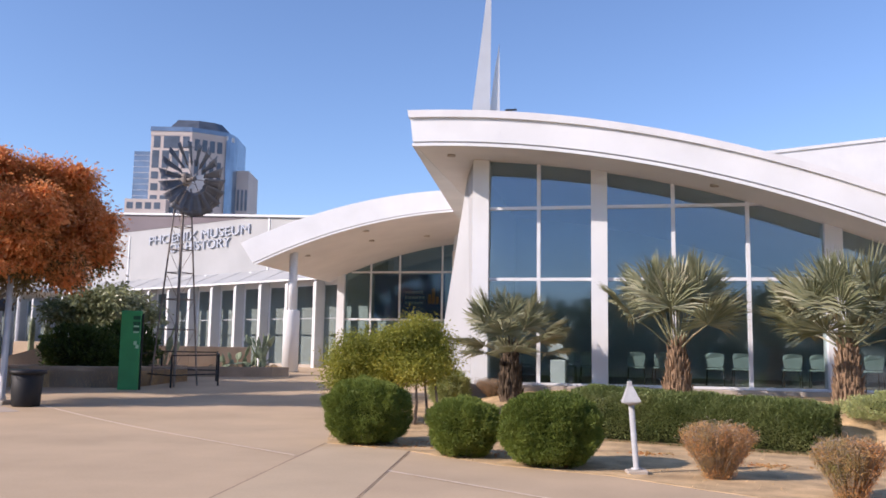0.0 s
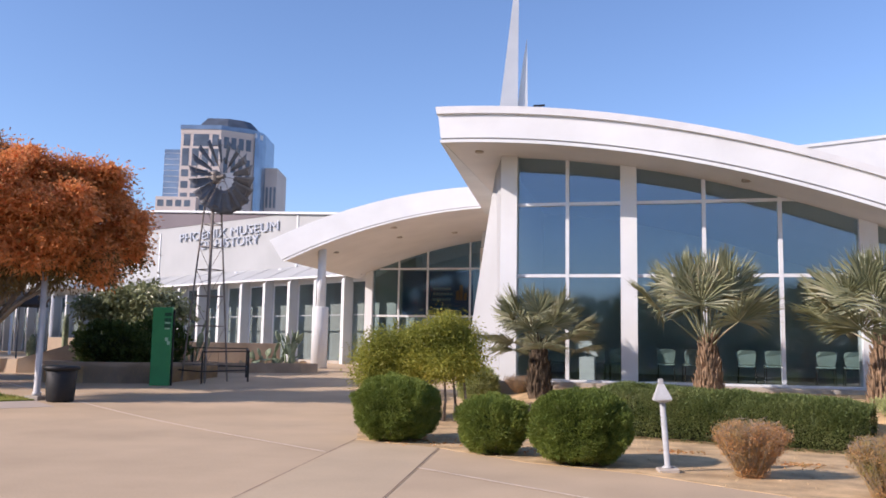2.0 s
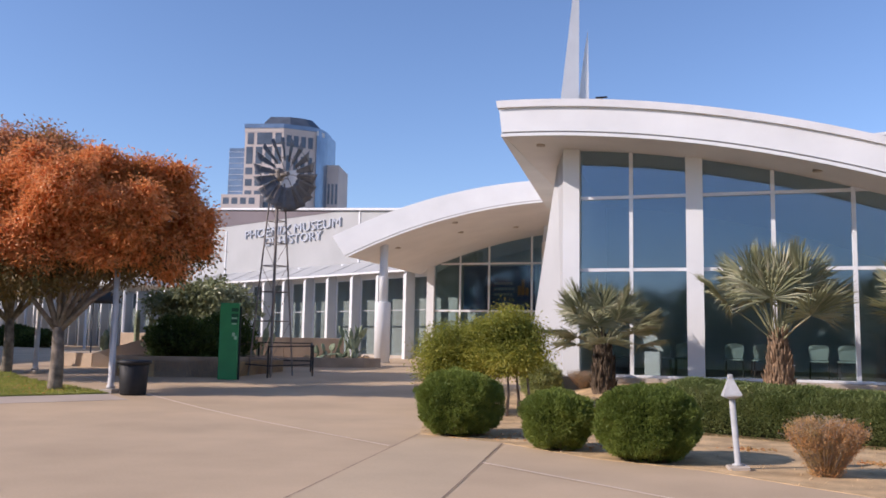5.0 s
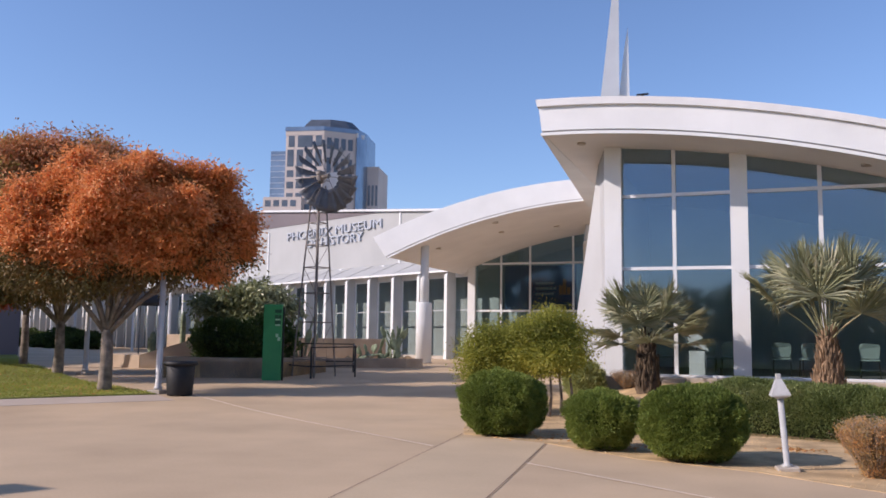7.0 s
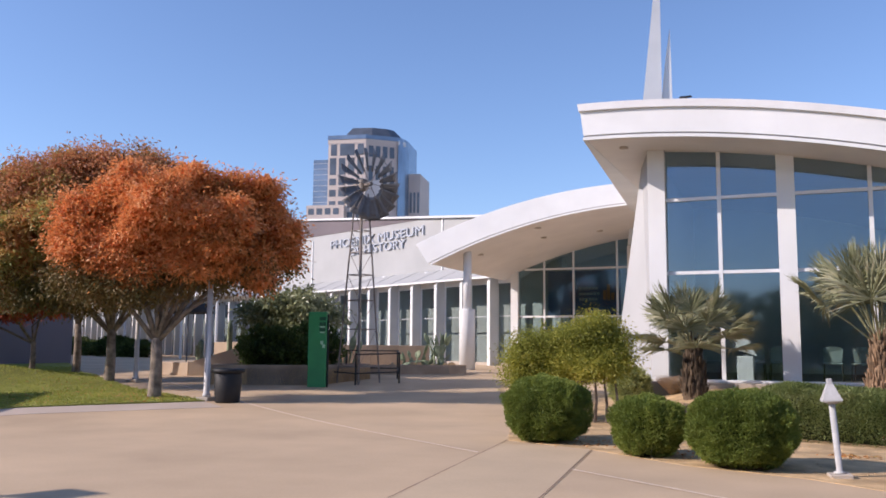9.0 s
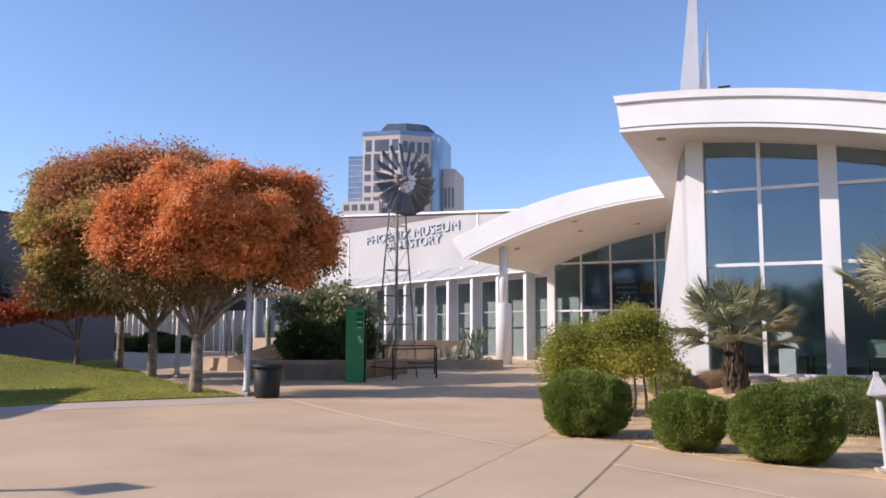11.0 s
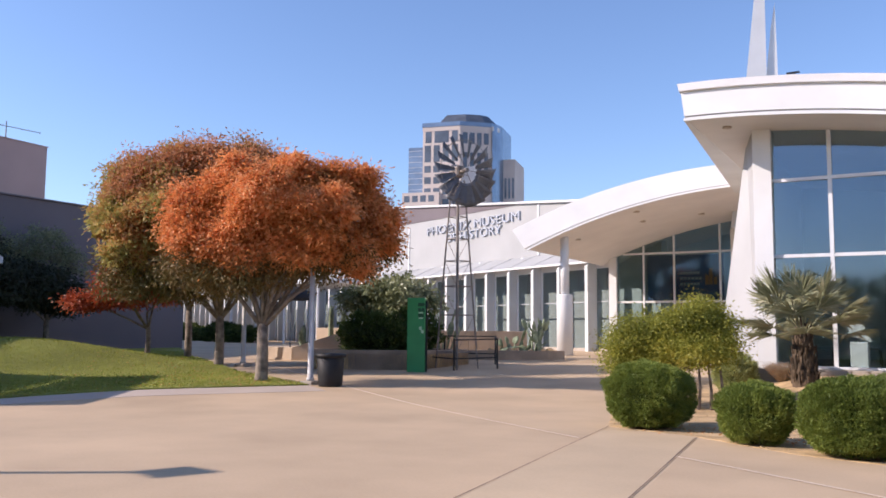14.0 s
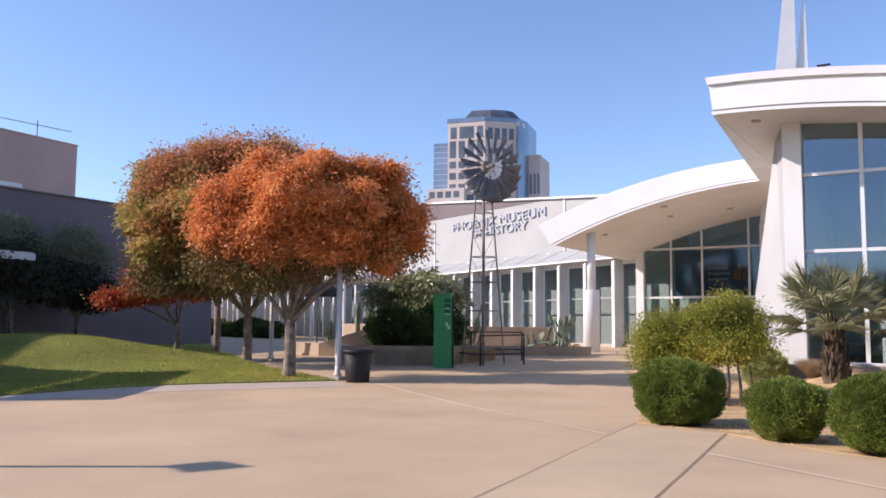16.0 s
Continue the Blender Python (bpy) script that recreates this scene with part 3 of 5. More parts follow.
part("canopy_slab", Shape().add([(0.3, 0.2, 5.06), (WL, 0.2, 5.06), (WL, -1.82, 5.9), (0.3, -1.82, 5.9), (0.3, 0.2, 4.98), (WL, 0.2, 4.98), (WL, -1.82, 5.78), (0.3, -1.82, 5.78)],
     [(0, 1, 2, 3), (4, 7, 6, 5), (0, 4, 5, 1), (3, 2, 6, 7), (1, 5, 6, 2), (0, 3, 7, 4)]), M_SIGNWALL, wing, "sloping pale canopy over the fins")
# the eave's shaded underside, painted as a flat dark panel on the wall
part("shadow_board", Shape().extrude([(9.9, -1.77, 9.06), (WL, -1.77, 9.06 + 0.012 * (WL - 9.9)), (WL, -1.77, wall_top(WL) - 0.14), (33.8, -1.77, wall_top(34) - 0.14), (10.4, -1.77, 9.12)], (0, -0.03, 0)), M_DUSK, wing, "flat dark panel painted as the shaded underside of the eave")
part("wall_coping", Shape().extrude([(-1.5, -1.6, wall_top(-1.5) - 0.1), (33.8, -1.6, wall_top(34) - 0.12), (WL, -1.6, wall_top(34) - 0.12), (WL, -1.6, wall_top(34) + 0.02), (33.8, -1.6, wall_top(34) + 0.02), (-1.5, -1.6, wall_top(-1.5) + 0.02)], (0, -0.6, 0)), M_GREYWALL, wing, "pale metal coping")
part("window_head", Shape().box(0.1, WL, -0.6, -0.4, 4.72, 5.2), M_WHITE, wing)
part("window_base", Shape().box(-0.5, WL, -0.6, -0.35, 0.4, 0.75), M_CONC, wing)
part("window_rail", Shape().box(0.1, WL, -0.5, -0.42, 3.04, 3.09), M_RAIL, wing)
fin_mesh = Shape().add([(0, 0.16, 0.3), (0, -0.5, 0.3), (0, -0.5, 5.2), (0, 0.05, 5.0), (0, 0.13, 4.85), (0.18, 0.16, 0.3), (0.18, -0.5, 0.3), (0.18, -0.5, 5.2), (0.18, 0.05, 5.0), (0.18, 0.13, 4.85)],
    [(0, 1, 2, 3, 4), (9, 8, 7, 6, 5), (0, 5, 6, 1), (1, 6, 7, 2), (2, 7, 8, 3), (3, 8, 9, 4), (4, 9, 5, 0)]).mesh("fin", M_FIN)
# added white strip: paints the sunlit front of a fin
edge_mesh = Shape().box(-0.01, 0.19, 0.14, 0.18, 0.3, 4.84).mesh("fin_edge", M_WHITE)
light_mesh = Shape().box(-0.12, 0.12, -1.75, -1.5, 0, 0.12, 0.02).mesh("canopy_light", M_WHITE)
pane_mesh = Shape().box(0.18, 2.15, -0.46, -0.44, 0.7, 4.74).mesh("window_pane", M_DARKGLASS)
frame_mesh = Shape().box(2.08, 2.15, -0.48, -0.40, 0.7, 4.74).mesh("window_frame", M_FRAME)
for i in range(36):
    s0 = 2.15 * i - 0.6
    if i == 0:
        part("window_pane", Shape().box(0.1, 1.55, -0.46, -0.44, 0.7, 4.74), M_DARKGLASS, wing).visible_shadow = False
        continue
    for nm, me in (("fin", fin_mesh), ("fin_edge", edge_mesh), ("window_pane", pane_mesh), ("window_frame", frame_mesh)):
        o = part(nm, me, None, wing)
        o.location.x = s0
        o.visible_shadow = nm != "window_pane"
    if i % 2 == 0:
        o = part("canopy_light", light_mesh, None, wing)
        o.location = (s0 + 1.0, 0.0, 5.72)
part("porch_roof", Shape().box(19.0, WL, 2.6, 7.0, 4.55, 4.8, 0.02), M_WHITE, wing, "flat white porch roof")
for k in range(11):
    part("porch_post", Shape().tube([(19.5 + 5.5 * k, 6.6, 0.3), (19.5 + 5.5 * k, 6.6, 4.56)], 0.09, 10), M_FRAME, wing)
part("eave_roof", Shape().box(-1.5, WL, -14.0, -2.25, 7.6, 7.9), M_GREYWALL, wing)
part("inner_wall", Shape().box(-0.5, WL, -3.4, -3.2, 0.62, 5.6), M_INNER, wing)
part("inner_floor", Shape().box(-0.5, WL, -8.0, -0.6, 0.3, 0.62), M_FLOOR, wing)
seam_mesh = Shape().add([(-0.03, 0.2, 5.05), (0.03, 0.2, 5.05), (0.03, -1.8, 5.89), (-0.03, -1.8, 5.89), (-0.03, 0.2, 5.08), (0.03, 0.2, 5.08), (0.03, -1.8, 5.92), (-0.03, -1.8, 5.92)],
    [(3, 2, 1, 0), (4, 5, 6, 7), (0, 1, 5, 4), (1, 2, 6, 5), (2, 3, 7, 6), (3, 0, 4, 7)]).mesh("canopy_seam", M_SIGNWALL)
for i in range(1, 36):
    o = part("canopy_seam", seam_mesh, None, wing)
    o.location.x = 2.15 * i - 0.5
part("canopy_edge", Shape().box(0.3, WL, 0.2, 0.24, 4.97, 5.07), M_WHITE, wing)
for line, x_start, x_end, z0, cap in (("PHOENIX MUSEUM", 19.95, 9.5, 8.13, 0.54), ("OF HISTORY", 17.6, 11.3, 7.48, 0.54)):
    fd = bpy.data.curves.new("lettering", "FONT")
    fd.body, fd.size, fd.extrude, fd.space_character = line, 1.0, 0.06, 1.0
    fo = new("lettering", fd)
    bpy.context.view_layer.update()
    me = bpy.data.meshes.new_from_object(fo.evaluated_get(bpy.context.evaluated_depsgraph_get()))
    bpy.data.objects.remove(fo)
    xs = [v.co.x for v in me.vertices]
    ys = [v.co.y for v in me.vertices]
    kx, kz = (x_start - x_end) / (max(xs) - min(xs)), cap / (max(ys) - min(ys))
    for v in me.vertices:
        x, y, z = v.co
        v.co = (x_start - (x - min(xs)) * kx, -1.74 + z, z0 + (y - min(ys)) * kz)
    me.materials.append(M_LETTER)
    bm = bmesh.new()
    bm.from_mesh(me)
    bmesh.ops.recalc_face_normals(bm, faces=bm.faces)
    bm.to_mesh(me)
    bm.free()
    bm = bmesh.new()
    bm.from_mesh(me)
    seen = set()
    for v0 in bm.verts:
        if v0 in seen:
            continue
        island, todo = [], [v0]
        seen.add(v0)
        while todo:
            v = todo.pop()
            island.append(v)
            for e in v.link_edges:
                w = e.other_vert(v)
                if w not in seen:
                    seen.add(w)
                    todo.append(w)
        place = {v: i for i, v in enumerate(island)}
        s = Shape()
        s.v = [tuple(v.co) for v in island]
        s.f = [tuple(place[v] for v in f.verts) for f in {f for v in island for f in v.link_faces}]
        part("letter", s, M_LETTER, wing, "blue-grey raised metal letter")
    bm.free()

# ---- twin spires, far hall, skyline ----
spires = thing("spires", (-5.38, 38.1, 6.0), "two slim white pointed roof spires", "spire")
for nm, xl, xr, ax, tip in (("tall_spire", -2.0, -0.34, -0.30, 14.75), ("short_spire", -0.95, 0.22, 0.11, 9.9)):
    s = Shape()
    rows = 8
    for i in range(rows + 1):
        t = i / rows
        k = (1 - t) ** (1.12 if nm == "tall_spire" else 0.8)
        for x, y in ((ax + (xl - ax) * k, 0.0), (ax + (xr - ax) * k - 0.06 * k, -0.22 * k), (ax + (xr - ax) * k, 0.0), (ax + (xr - ax) * k - 0.06 * k, 0.22 * k)):
            s.v.append((x, y, tip * t))
    s.f += [(4 * i + j, 4 * i + (j + 1) % 4, 4 * i + 4 + (j + 1) % 4, 4 * i + 4 + j) for i in range(rows) for j in range(4)]
    part(nm, s, M_WHITE, spires)
spires.rotation_euler = (0, 0, radians(27))
part("mount", Shape().box(-1.8, 0.8, -0.5, 0.8, -6.0, 0.05), M_WHITE, spires)
farhall = thing("science_hall", (0, 0, 0), "plain pale grey hall rising behind the glass front", "building")
part("wall", Shape().extrude([(9.0, 60, -0.2), (48, 60, -0.2), (48, 60, 18.8), (9.0, 60, 15.1)], (0, 30, 0)), M_WHITE, farhall)
part("coping", Shape().extrude([(8.9, 59.9, 15.09), (48.1, 59.9, 18.79), (48.1, 59.9, 19.0), (8.9, 59.9, 15.3)], (0, 30.2, 0)), M_WHITE, farhall)


def window_grid(name, parent, origin, du, nu, dv, nv, w, h, normal, material):
    """Recessed panes over a far wall, each its own piece. du and normal are flat directions."""
    u, n = Vector((*du, 0)).normalized(), Vector((*normal, 0)).normalized()
    s = Shape()
    a = [u * -w / 2, u * w / 2]
    z = Vector((0, 0, h / 2))
    vs = [p + q for p in (a[0] - z, a[1] - z, a[1] + z, a[0] + z) for q in (n * 0.06, n * -0.5)]
    s.add(vs, [(0, 2, 4, 6), (1, 7, 5, 3), (0, 1, 3, 2), (2, 3, 5, 4), (4, 5, 7, 6), (6, 7, 1, 0)])
    me = s.mesh(name, material)
    for i in range(nu):
        for j in range(nv):
            o = part(name, me, None, parent)
            o.location = Vector(origin) + Vector((*du, 0)) * i + Vector((0, 0, dv)) * j


tower = thing("office_tower", (-140.6, 262.0, 0.0), "tan stone office tower with blue glass and a stepped top", "building")
tower.rotation_euler = (0, 0, radians(13))
PLAN = [(-17, -2), (-1, -2), (10.6, 4.9), (11.8, 6.9), (12.7, 9.8), (13.2, 13.5), (13.2, 30), (-17, 30)]
part("shaft", Shape().extrude([(x, y, -0.3) for x, y in PLAN], (0, 0, 72.5)), M_TAN, tower, "tan stone shaft")
part("parapet", Shape().extrude([(x * 1.01, y * 1.01 - 0.1, 72.2) for x, y in PLAN], (0, 0, 1.5)), M_TAN, tower, "tan stone parapet")
part("upper_band", Shape().extrude([(x * 1.02, y * 1.02 - 0.25, 73.7) for x, y in PLAN], (0, 0, 1.5)), M_TOWERGLASS, tower, "blue glass band below the roof")
crown = Shape()
for z, grow in ((75.2, 1.0), (77.4, 0.86), (79.6, 0.68)):
    for x, y in ((-12.0, 3.0), (0.0, 3.6), (8.0, 8.0), (11.6, 12.5), (11.6, 26.0), (-12.0, 26.0)):
        crown.v.append((-3.0 + (x + 3.0) * grow, 14.0 + (y - 14.0) * grow, z))
crown.f += [(6 * i + k, 6 * i + (k + 1) % 6, 6 * i + 6 + (k + 1) % 6, 6 * i + 6 + k) for i in range(2) for k in range(6)] + [tuple(range(12, 18))]
part("crown", crown, M_TOWERWIN, tower, "dark sloping crown")
part("bowed_front", Shape().extrude([(x + 0.5, y - 0.5, -0.3) for x, y in PLAN[2:7]] + [(10, 28, -0.3)], (0, 0, 74.4)), M_TOWERGLASS, tower, "bowed blue glass corner")
part("west_bay", Shape().box(-24.6, -17, 2, 26, -0.3, 67.4), M_TOWERGLASS, tower, "blue glass side bay")
for k in range(15):
    part("floor_band", Shape().box(-24.7, -17, 1.9, 26, 38.0 + 2.0 * k, 38.1 + 2.0 * k), M_CAP, tower)
part("lower_block", Shape().box(-24.8, -9, -5, 10, -0.3, 50.0), M_TAN, tower, "lower tan wing")
part("east_block", Shape().box(13.6, 18.6, 14, 34, -0.3, 63.5), M_TAN, tower, "lower tan east wing")
window_grid("tower_window", tower, (-22.8, -5, 40.4), (3.5, 0), 4, 3.7, 3, 2.4, 2.2, (0, -1), M_TOWERWIN)
window_grid("tower_window", tower, (-14.9, -2, 46.6), (3.9, 0), 4, 4.0, 4, 2.8, 2.4, (0, -1), M_TOWERWIN)
window_grid("tower_window", tower, (-14.9, -2, 64.1), (3.9, 0), 4, 7.0, 1, 2.7, 6.0, (0, -1), M_TOWERWIN)
window_grid("tower_window", tower, (-14.6, -2, 70.0), (11.4, 0), 2, 7.0, 1, 2.6, 4.0, (0, -1), M_TOWERWIN)
window_grid("tower_window", tower, (-8.9, -2, 70.0), (5.6, 0), 1, 7.0, 1, 6.2, 4.2, (0, -1), M_TOWERWIN)
window_grid("tower_window", tower, (14.6, 14, 44.0), (1.6, 0), 3, 9.0, 2, 0.9, 7.4, (0, -1), M_TOWERWIN)
window_grid("tower_window", tower, (0.9, -0.9, 43.5), (2.6, 1.51), 4, 8.8, 3, 1.7, 6.4, (0.504, -0.864), M_TOWERWIN)
window_grid("tower_window", tower, (0.9, -0.9, 69.4), (2.6, 1.51), 4, 8.6, 1, 2.0, 4.0, (0.504, -0.864), M_TOWERWIN)
part("roof_sign", Shape().extrude([(10.9, 4.5, 72.4), (13.1, 9.0, 72.4), (13.1, 9.0, 74.0), (10.9, 4.5, 74.0)], (0.25, -0.2, 0)), M_CAP, tower, "pale band at the roof corner")
tower.scale = (0.86, 0.86, 1.01)
block = thing("roof_plant_room", (-78, 262, 0), "pale flat-roofed building far beyond the museum", "building")
part("wall", Shape().box(-11, 13, 0, 20, -0.3, 46.6), M_GREYWALL, block)
part("parapet", Shape().box(-3, 13.2, -0.3, 20, 46.6, 48.2), M_CAP, block)

# ---- west side ----
dark = thing("theatre_wall", (0, 0, 0), "tall mauve stucco wall standing in shade beside the lawn", "building")
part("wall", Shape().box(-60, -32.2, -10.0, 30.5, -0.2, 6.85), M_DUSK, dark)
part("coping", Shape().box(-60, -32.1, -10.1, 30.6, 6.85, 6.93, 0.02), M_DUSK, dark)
pink = thing("stage_tower", (-56.9, 39.9, 0), "windowless pink stucco block above the shaded wall", "building")
pink.rotation_euler = (0, 0, radians(-87))
part("wall", Shape().box(0, 40, -24, 0, -0.2, 15.0), M_PINK, pink)
part("coping", Shape().box(-0.08, 40.1, -24, 0.08, 15.0, 15.06), M_PINK, pink)
part("roof_edge", Shape().box(-40, -32.15, 4.0, 20.1, 6.94, 7.12, 0.02), M_WHITE, dark, "sunlit white roof edge")
awning = thing("awning", (-32.2, 15.45, 3.78), "flat white awning fixed to the shaded wall", "awning")
part("roof", Shape().extrude([(0, -2.8, 0.1), (3.7, -2.8, 0.1), (3.7, -2.8, 0.26), (0, -2.8, 0.75)], (0, 5.7, 0)), M_WHITE, awning)
part("fascia", Shape().box(3.7, 3.76, -2.85, 2.95, 0.0, 0.28), M_FRAME, awning)
mast = thing("roof_antenna", (-58.2, 37.4, 15.03), "thin rooftop antenna with a long boom", "antenna")
part("mast", Shape().tube([(0, 0, 0), (0, 0, 1.6)], 0.04, 6), M_RUST, mast)
part("boom", Shape().tube([(-1.3, -2.4, 1.5), (1.1, 2.0, 1.0)], 0.03, 6), M_RUST, mast)
for k in range(7):
    t = k / 6
    c = Vector((-1.3 + 2.4 * t, -2.4 + 4.4 * t, 1.5 - 0.5 * t))
    part("element", Shape().tube([c + Vector((-0.35, 0.2, 0.02)), c + Vector((0.35, -0.2, 0.02))], 0.015, 5), M_RUST, mast)

# ---- foliage builders ----
def leaf_mesh(name, pts, dirs, length, width, material, rng, fold=0.25):
    """Many small folded leaves, one four-sided piece each, at pts, pointing along dirs."""
    n = len(pts)
    d = dirs / np.maximum(np.linalg.norm(dirs, axis=1, keepdims=True), 1e-6)
    r = rng.normal(size=(n, 3))
    side = np.cross(d, r)
    side /= np.maximum(np.linalg.norm(side, axis=1, keepdims=True), 1e-6)
    up = np.cross(side, d)
    ln = length * rng.uniform(0.6, 1.3, (n, 1))
    wd = width * rng.uniform(0.7, 1.2, (n, 1))
    v = np.empty((n, 4, 3))
    v[:, 0] = pts
    v[:, 1] = pts + d * ln * 0.5 + side * wd * 0.5 + up * wd * fold
    v[:, 2] = pts + d * ln
    v[:, 3] = pts + d * ln * 0.5 - side * wd * 0.5 + up * wd * fold
    me = bpy.data.meshes.new(name)
    me.vertices.add(4 * n)
    me.vertices.foreach_set("co", v.ravel())
    me.loops.add(4 * n)
    me.loops.foreach_set("vertex_index", np.arange(4 * n, dtype=np.int32))
    me.polygons.add(n)
    me.polygons.foreach_set("loop_start", np.arange(0, 4 * n, 4, dtype=np.int32))
    me.update(calc_edges=True)
    me.materials.append(material)
    return me


def lump(p, freq, seed):
    return np.array([noise.noise(Vector(q) * freq + Vector((seed, seed * 1.7, 0))) for q in p])


def ball_points(rng, n, rx, ry, rz, cz, bottom=-0.85, rough=0.1, freq=2.2, seed=0.0, depth=0.25, square=1.0):
    u = rng.normal(size=(n, 3))
    u /= np.linalg.norm(u, axis=1, keepdims=True)
    u[:, 2] = np.where(u[:, 2] < bottom, -u[:, 2], u[:, 2])
    if square != 1.0:
        u = np.sign(u) * np.abs(u) ** square
    k = 1 + rough * lump(u, freq, seed) + rough * 0.5 * lump(u, freq * 3.1, seed + 3)
    k *= 1 - depth * rng.random(n) ** 2
    p = u * k[:, None] * np.array([rx, ry, rz])
    p[:, 2] += cz
    return p, u


def clipped_shrub(at, rx, ry, h, seed, label, name="clipped_shrub", material=None, n=42000, leaf=0.07, group="clipped round shrubs", slim=0.24):
    rng = np.random.default_rng(seed)
    ob = thing(name, at, label, "shrub", group)
    # added solid core, its dark colour standing for shade behind the leaves
    core = Shape()
    core.lathe([(0.2 * rx, 0.0), (0.42 * rx, 0.16 * h), (0.62 * rx, 0.42 * h), (0.64 * rx, 0.68 * h), (0.4 * rx, 0.8 * h), (0.05, 0.84 * h)], 18)
    part("inner_growth", core, M_INNERLEAF, ob, "solid core, coloured as the shade between the leaves")
    if name == "clipped_shrub":
        n, leaf = int(n * 1.9), leaf * 0.68
    p, u = ball_points(rng, n, rx, ry, h * 0.54, h * 0.5, -0.86, 0.15 if name == "clipped_shrub" else 0.4, 2.8, seed, 0.26, 0.83 if name == "clipped_shrub" else 0.95)
    p[:, 2] = np.maximum(p[:, 2], 0.02)
    if name == "clipped_shrub":
        p[:, :2] *= (0.87 + 0.15 * np.clip(p[:, 2:] / (0.65 * h), 0, 1) ** 0.8)
        stalks = Shape()
        for k in range(26):
            a = 2 * math.pi * rng.random()
            stalks.tube([(math.cos(a) * rx * 0.35, math.sin(a) * ry * 0.35, -0.02), (math.cos(a) * rx * 0.6, math.sin(a) * ry * 0.6, 0.14 * h), (math.cos(a) * rx * 0.74, math.sin(a) * ry * 0.74, 0.34 * h)], [0.012, 0.009, 0.005], 5)
        part("stalks", stalks, M_DRYTWIG, ob, "bare brown stalks at the foot", kind="stuff")
    d = u * 0.7 + rng.normal(size=u.shape) * 0.55 + np.array([0, 0, 0.55])
    part("foliage", leaf_mesh("foliage", p, d, leaf, leaf * slim, material or M_CLIP, rng), None, ob, kind="stuff")
    return ob


def limb_shape(segments):
    s = Shape()
    for pts, r0, r1 in segments:
        k = len(pts) - 1
        s.tube(pts, [r0 + (r1 - r0) * i / k for i in range(k + 1)], 8)
    return s


def broad_tree(name, at, trunk_h, clumps, seed, material, label, r_trunk=0.16, leaves=26000, leaf=0.13, group=""):
    """A forked tree: a tapered trunk, limbs to each clump, and leaves in drooping sprays. clumps: x, y, z, radius, height."""
    rng = np.random.default_rng(seed)
    ob = thing(name, at, label, "tree", group)
    part("trunk", limb_shape([([(0, 0, -0.1), (0.02, 0.01, 0.15), (0.03, 0.02, trunk_h * 0.5), (0.02, 0.0, trunk_h)], r_trunk * 1.25, r_trunk * 0.85)]), M_BARK, ob, "", True)
    for k, (x, y, z, r, h) in enumerate(clumps):
        a = Vector((0.02, 0, trunk_h * 0.92))
        b = Vector((x, y, z - 0.2 * h))
        m1 = a.lerp(b, 0.35) + Vector((rng.normal() * 0.1, rng.normal() * 0.1, 0.12))
        m2 = a.lerp(b, 0.7) + Vector((rng.normal() * 0.12, rng.normal() * 0.12, 0.1))
        seg = [([a, m1, m2, b], r_trunk * 0.44, 0.022)]
        for _ in range(5):
            e = Vector((x + rng.normal() * r * 0.5, y + rng.normal() * r * 0.5, z + rng.normal() * h * 0.35))
            s0 = m2.lerp(b, rng.random())
            seg.append(([s0, s0.lerp(e, 0.5) + Vector((0, 0, 0.1)), e], 0.03, 0.008))
        part("limb", limb_shape(seg), M_BARK, ob, "", True)
    broken = []
    for x, y, z, r, h in clumps:
        broken.append((x, y, z, r * 0.7, h * 0.7))
        for _ in range(6):
            u = rng.normal(size=3)
            u /= np.linalg.norm(u)
            k = 0.26 + 0.22 * rng.random()
            broken.append((x + u[0] * r * 0.86, y + u[1] * r * 0.86, z + u[2] * h * 0.88, r * k, h * k * 1.05))
    clumps = broken if leaves > 40000 else clumps
    total = sum(c[3] ** 2 for c in clumps)
    allp, alld = [], []
    for k, (x, y, z, r, h) in enumerate(clumps):
        n = int(leaves * r * r / total)
        sprays = max(20, n // 38)
        c, u = ball_points(rng, sprays, r, r, h, 0, -0.75, 0.55, 1.9, seed + k, 0.6)
        idx = rng.integers(0, sprays, n)
        off = rng.normal(size=(n, 3)) * np.array([0.17, 0.17, 0.09])
        p = c[idx] + off + np.array([x, y, z])
        allp.append(p)
        alld.append(off * 0.4 + u[idx] * 0.05 + rng.normal(size=(n, 3)) * 0.1 + np.array([0, 0, -0.08]))
    if leaves > 90000:
        fill = int(leaves * 0.16)
        pick = rng.integers(0, len(clumps), fill)
        c = np.array(clumps)[pick]
        v = rng.normal(size=(fill, 3))
        v *= (rng.random((fill, 1)) ** 0.4) / np.linalg.norm(v, axis=1, keepdims=True)
        part("inner_leaves", leaf_mesh("inner_leaves", c[:, :3] + v * c[:, [3, 3, 4]] * 0.8, rng.normal(size=(fill, 3)), leaf * 2.0, leaf * 1.1, material, rng), None, ob, "inner leaves", kind="stuff")
    part("crown", leaf_mesh("crown", np.concatenate(allp), np.concatenate(alld), leaf, leaf * 0.42, material, rng), None, ob, kind="stuff")
    return ob


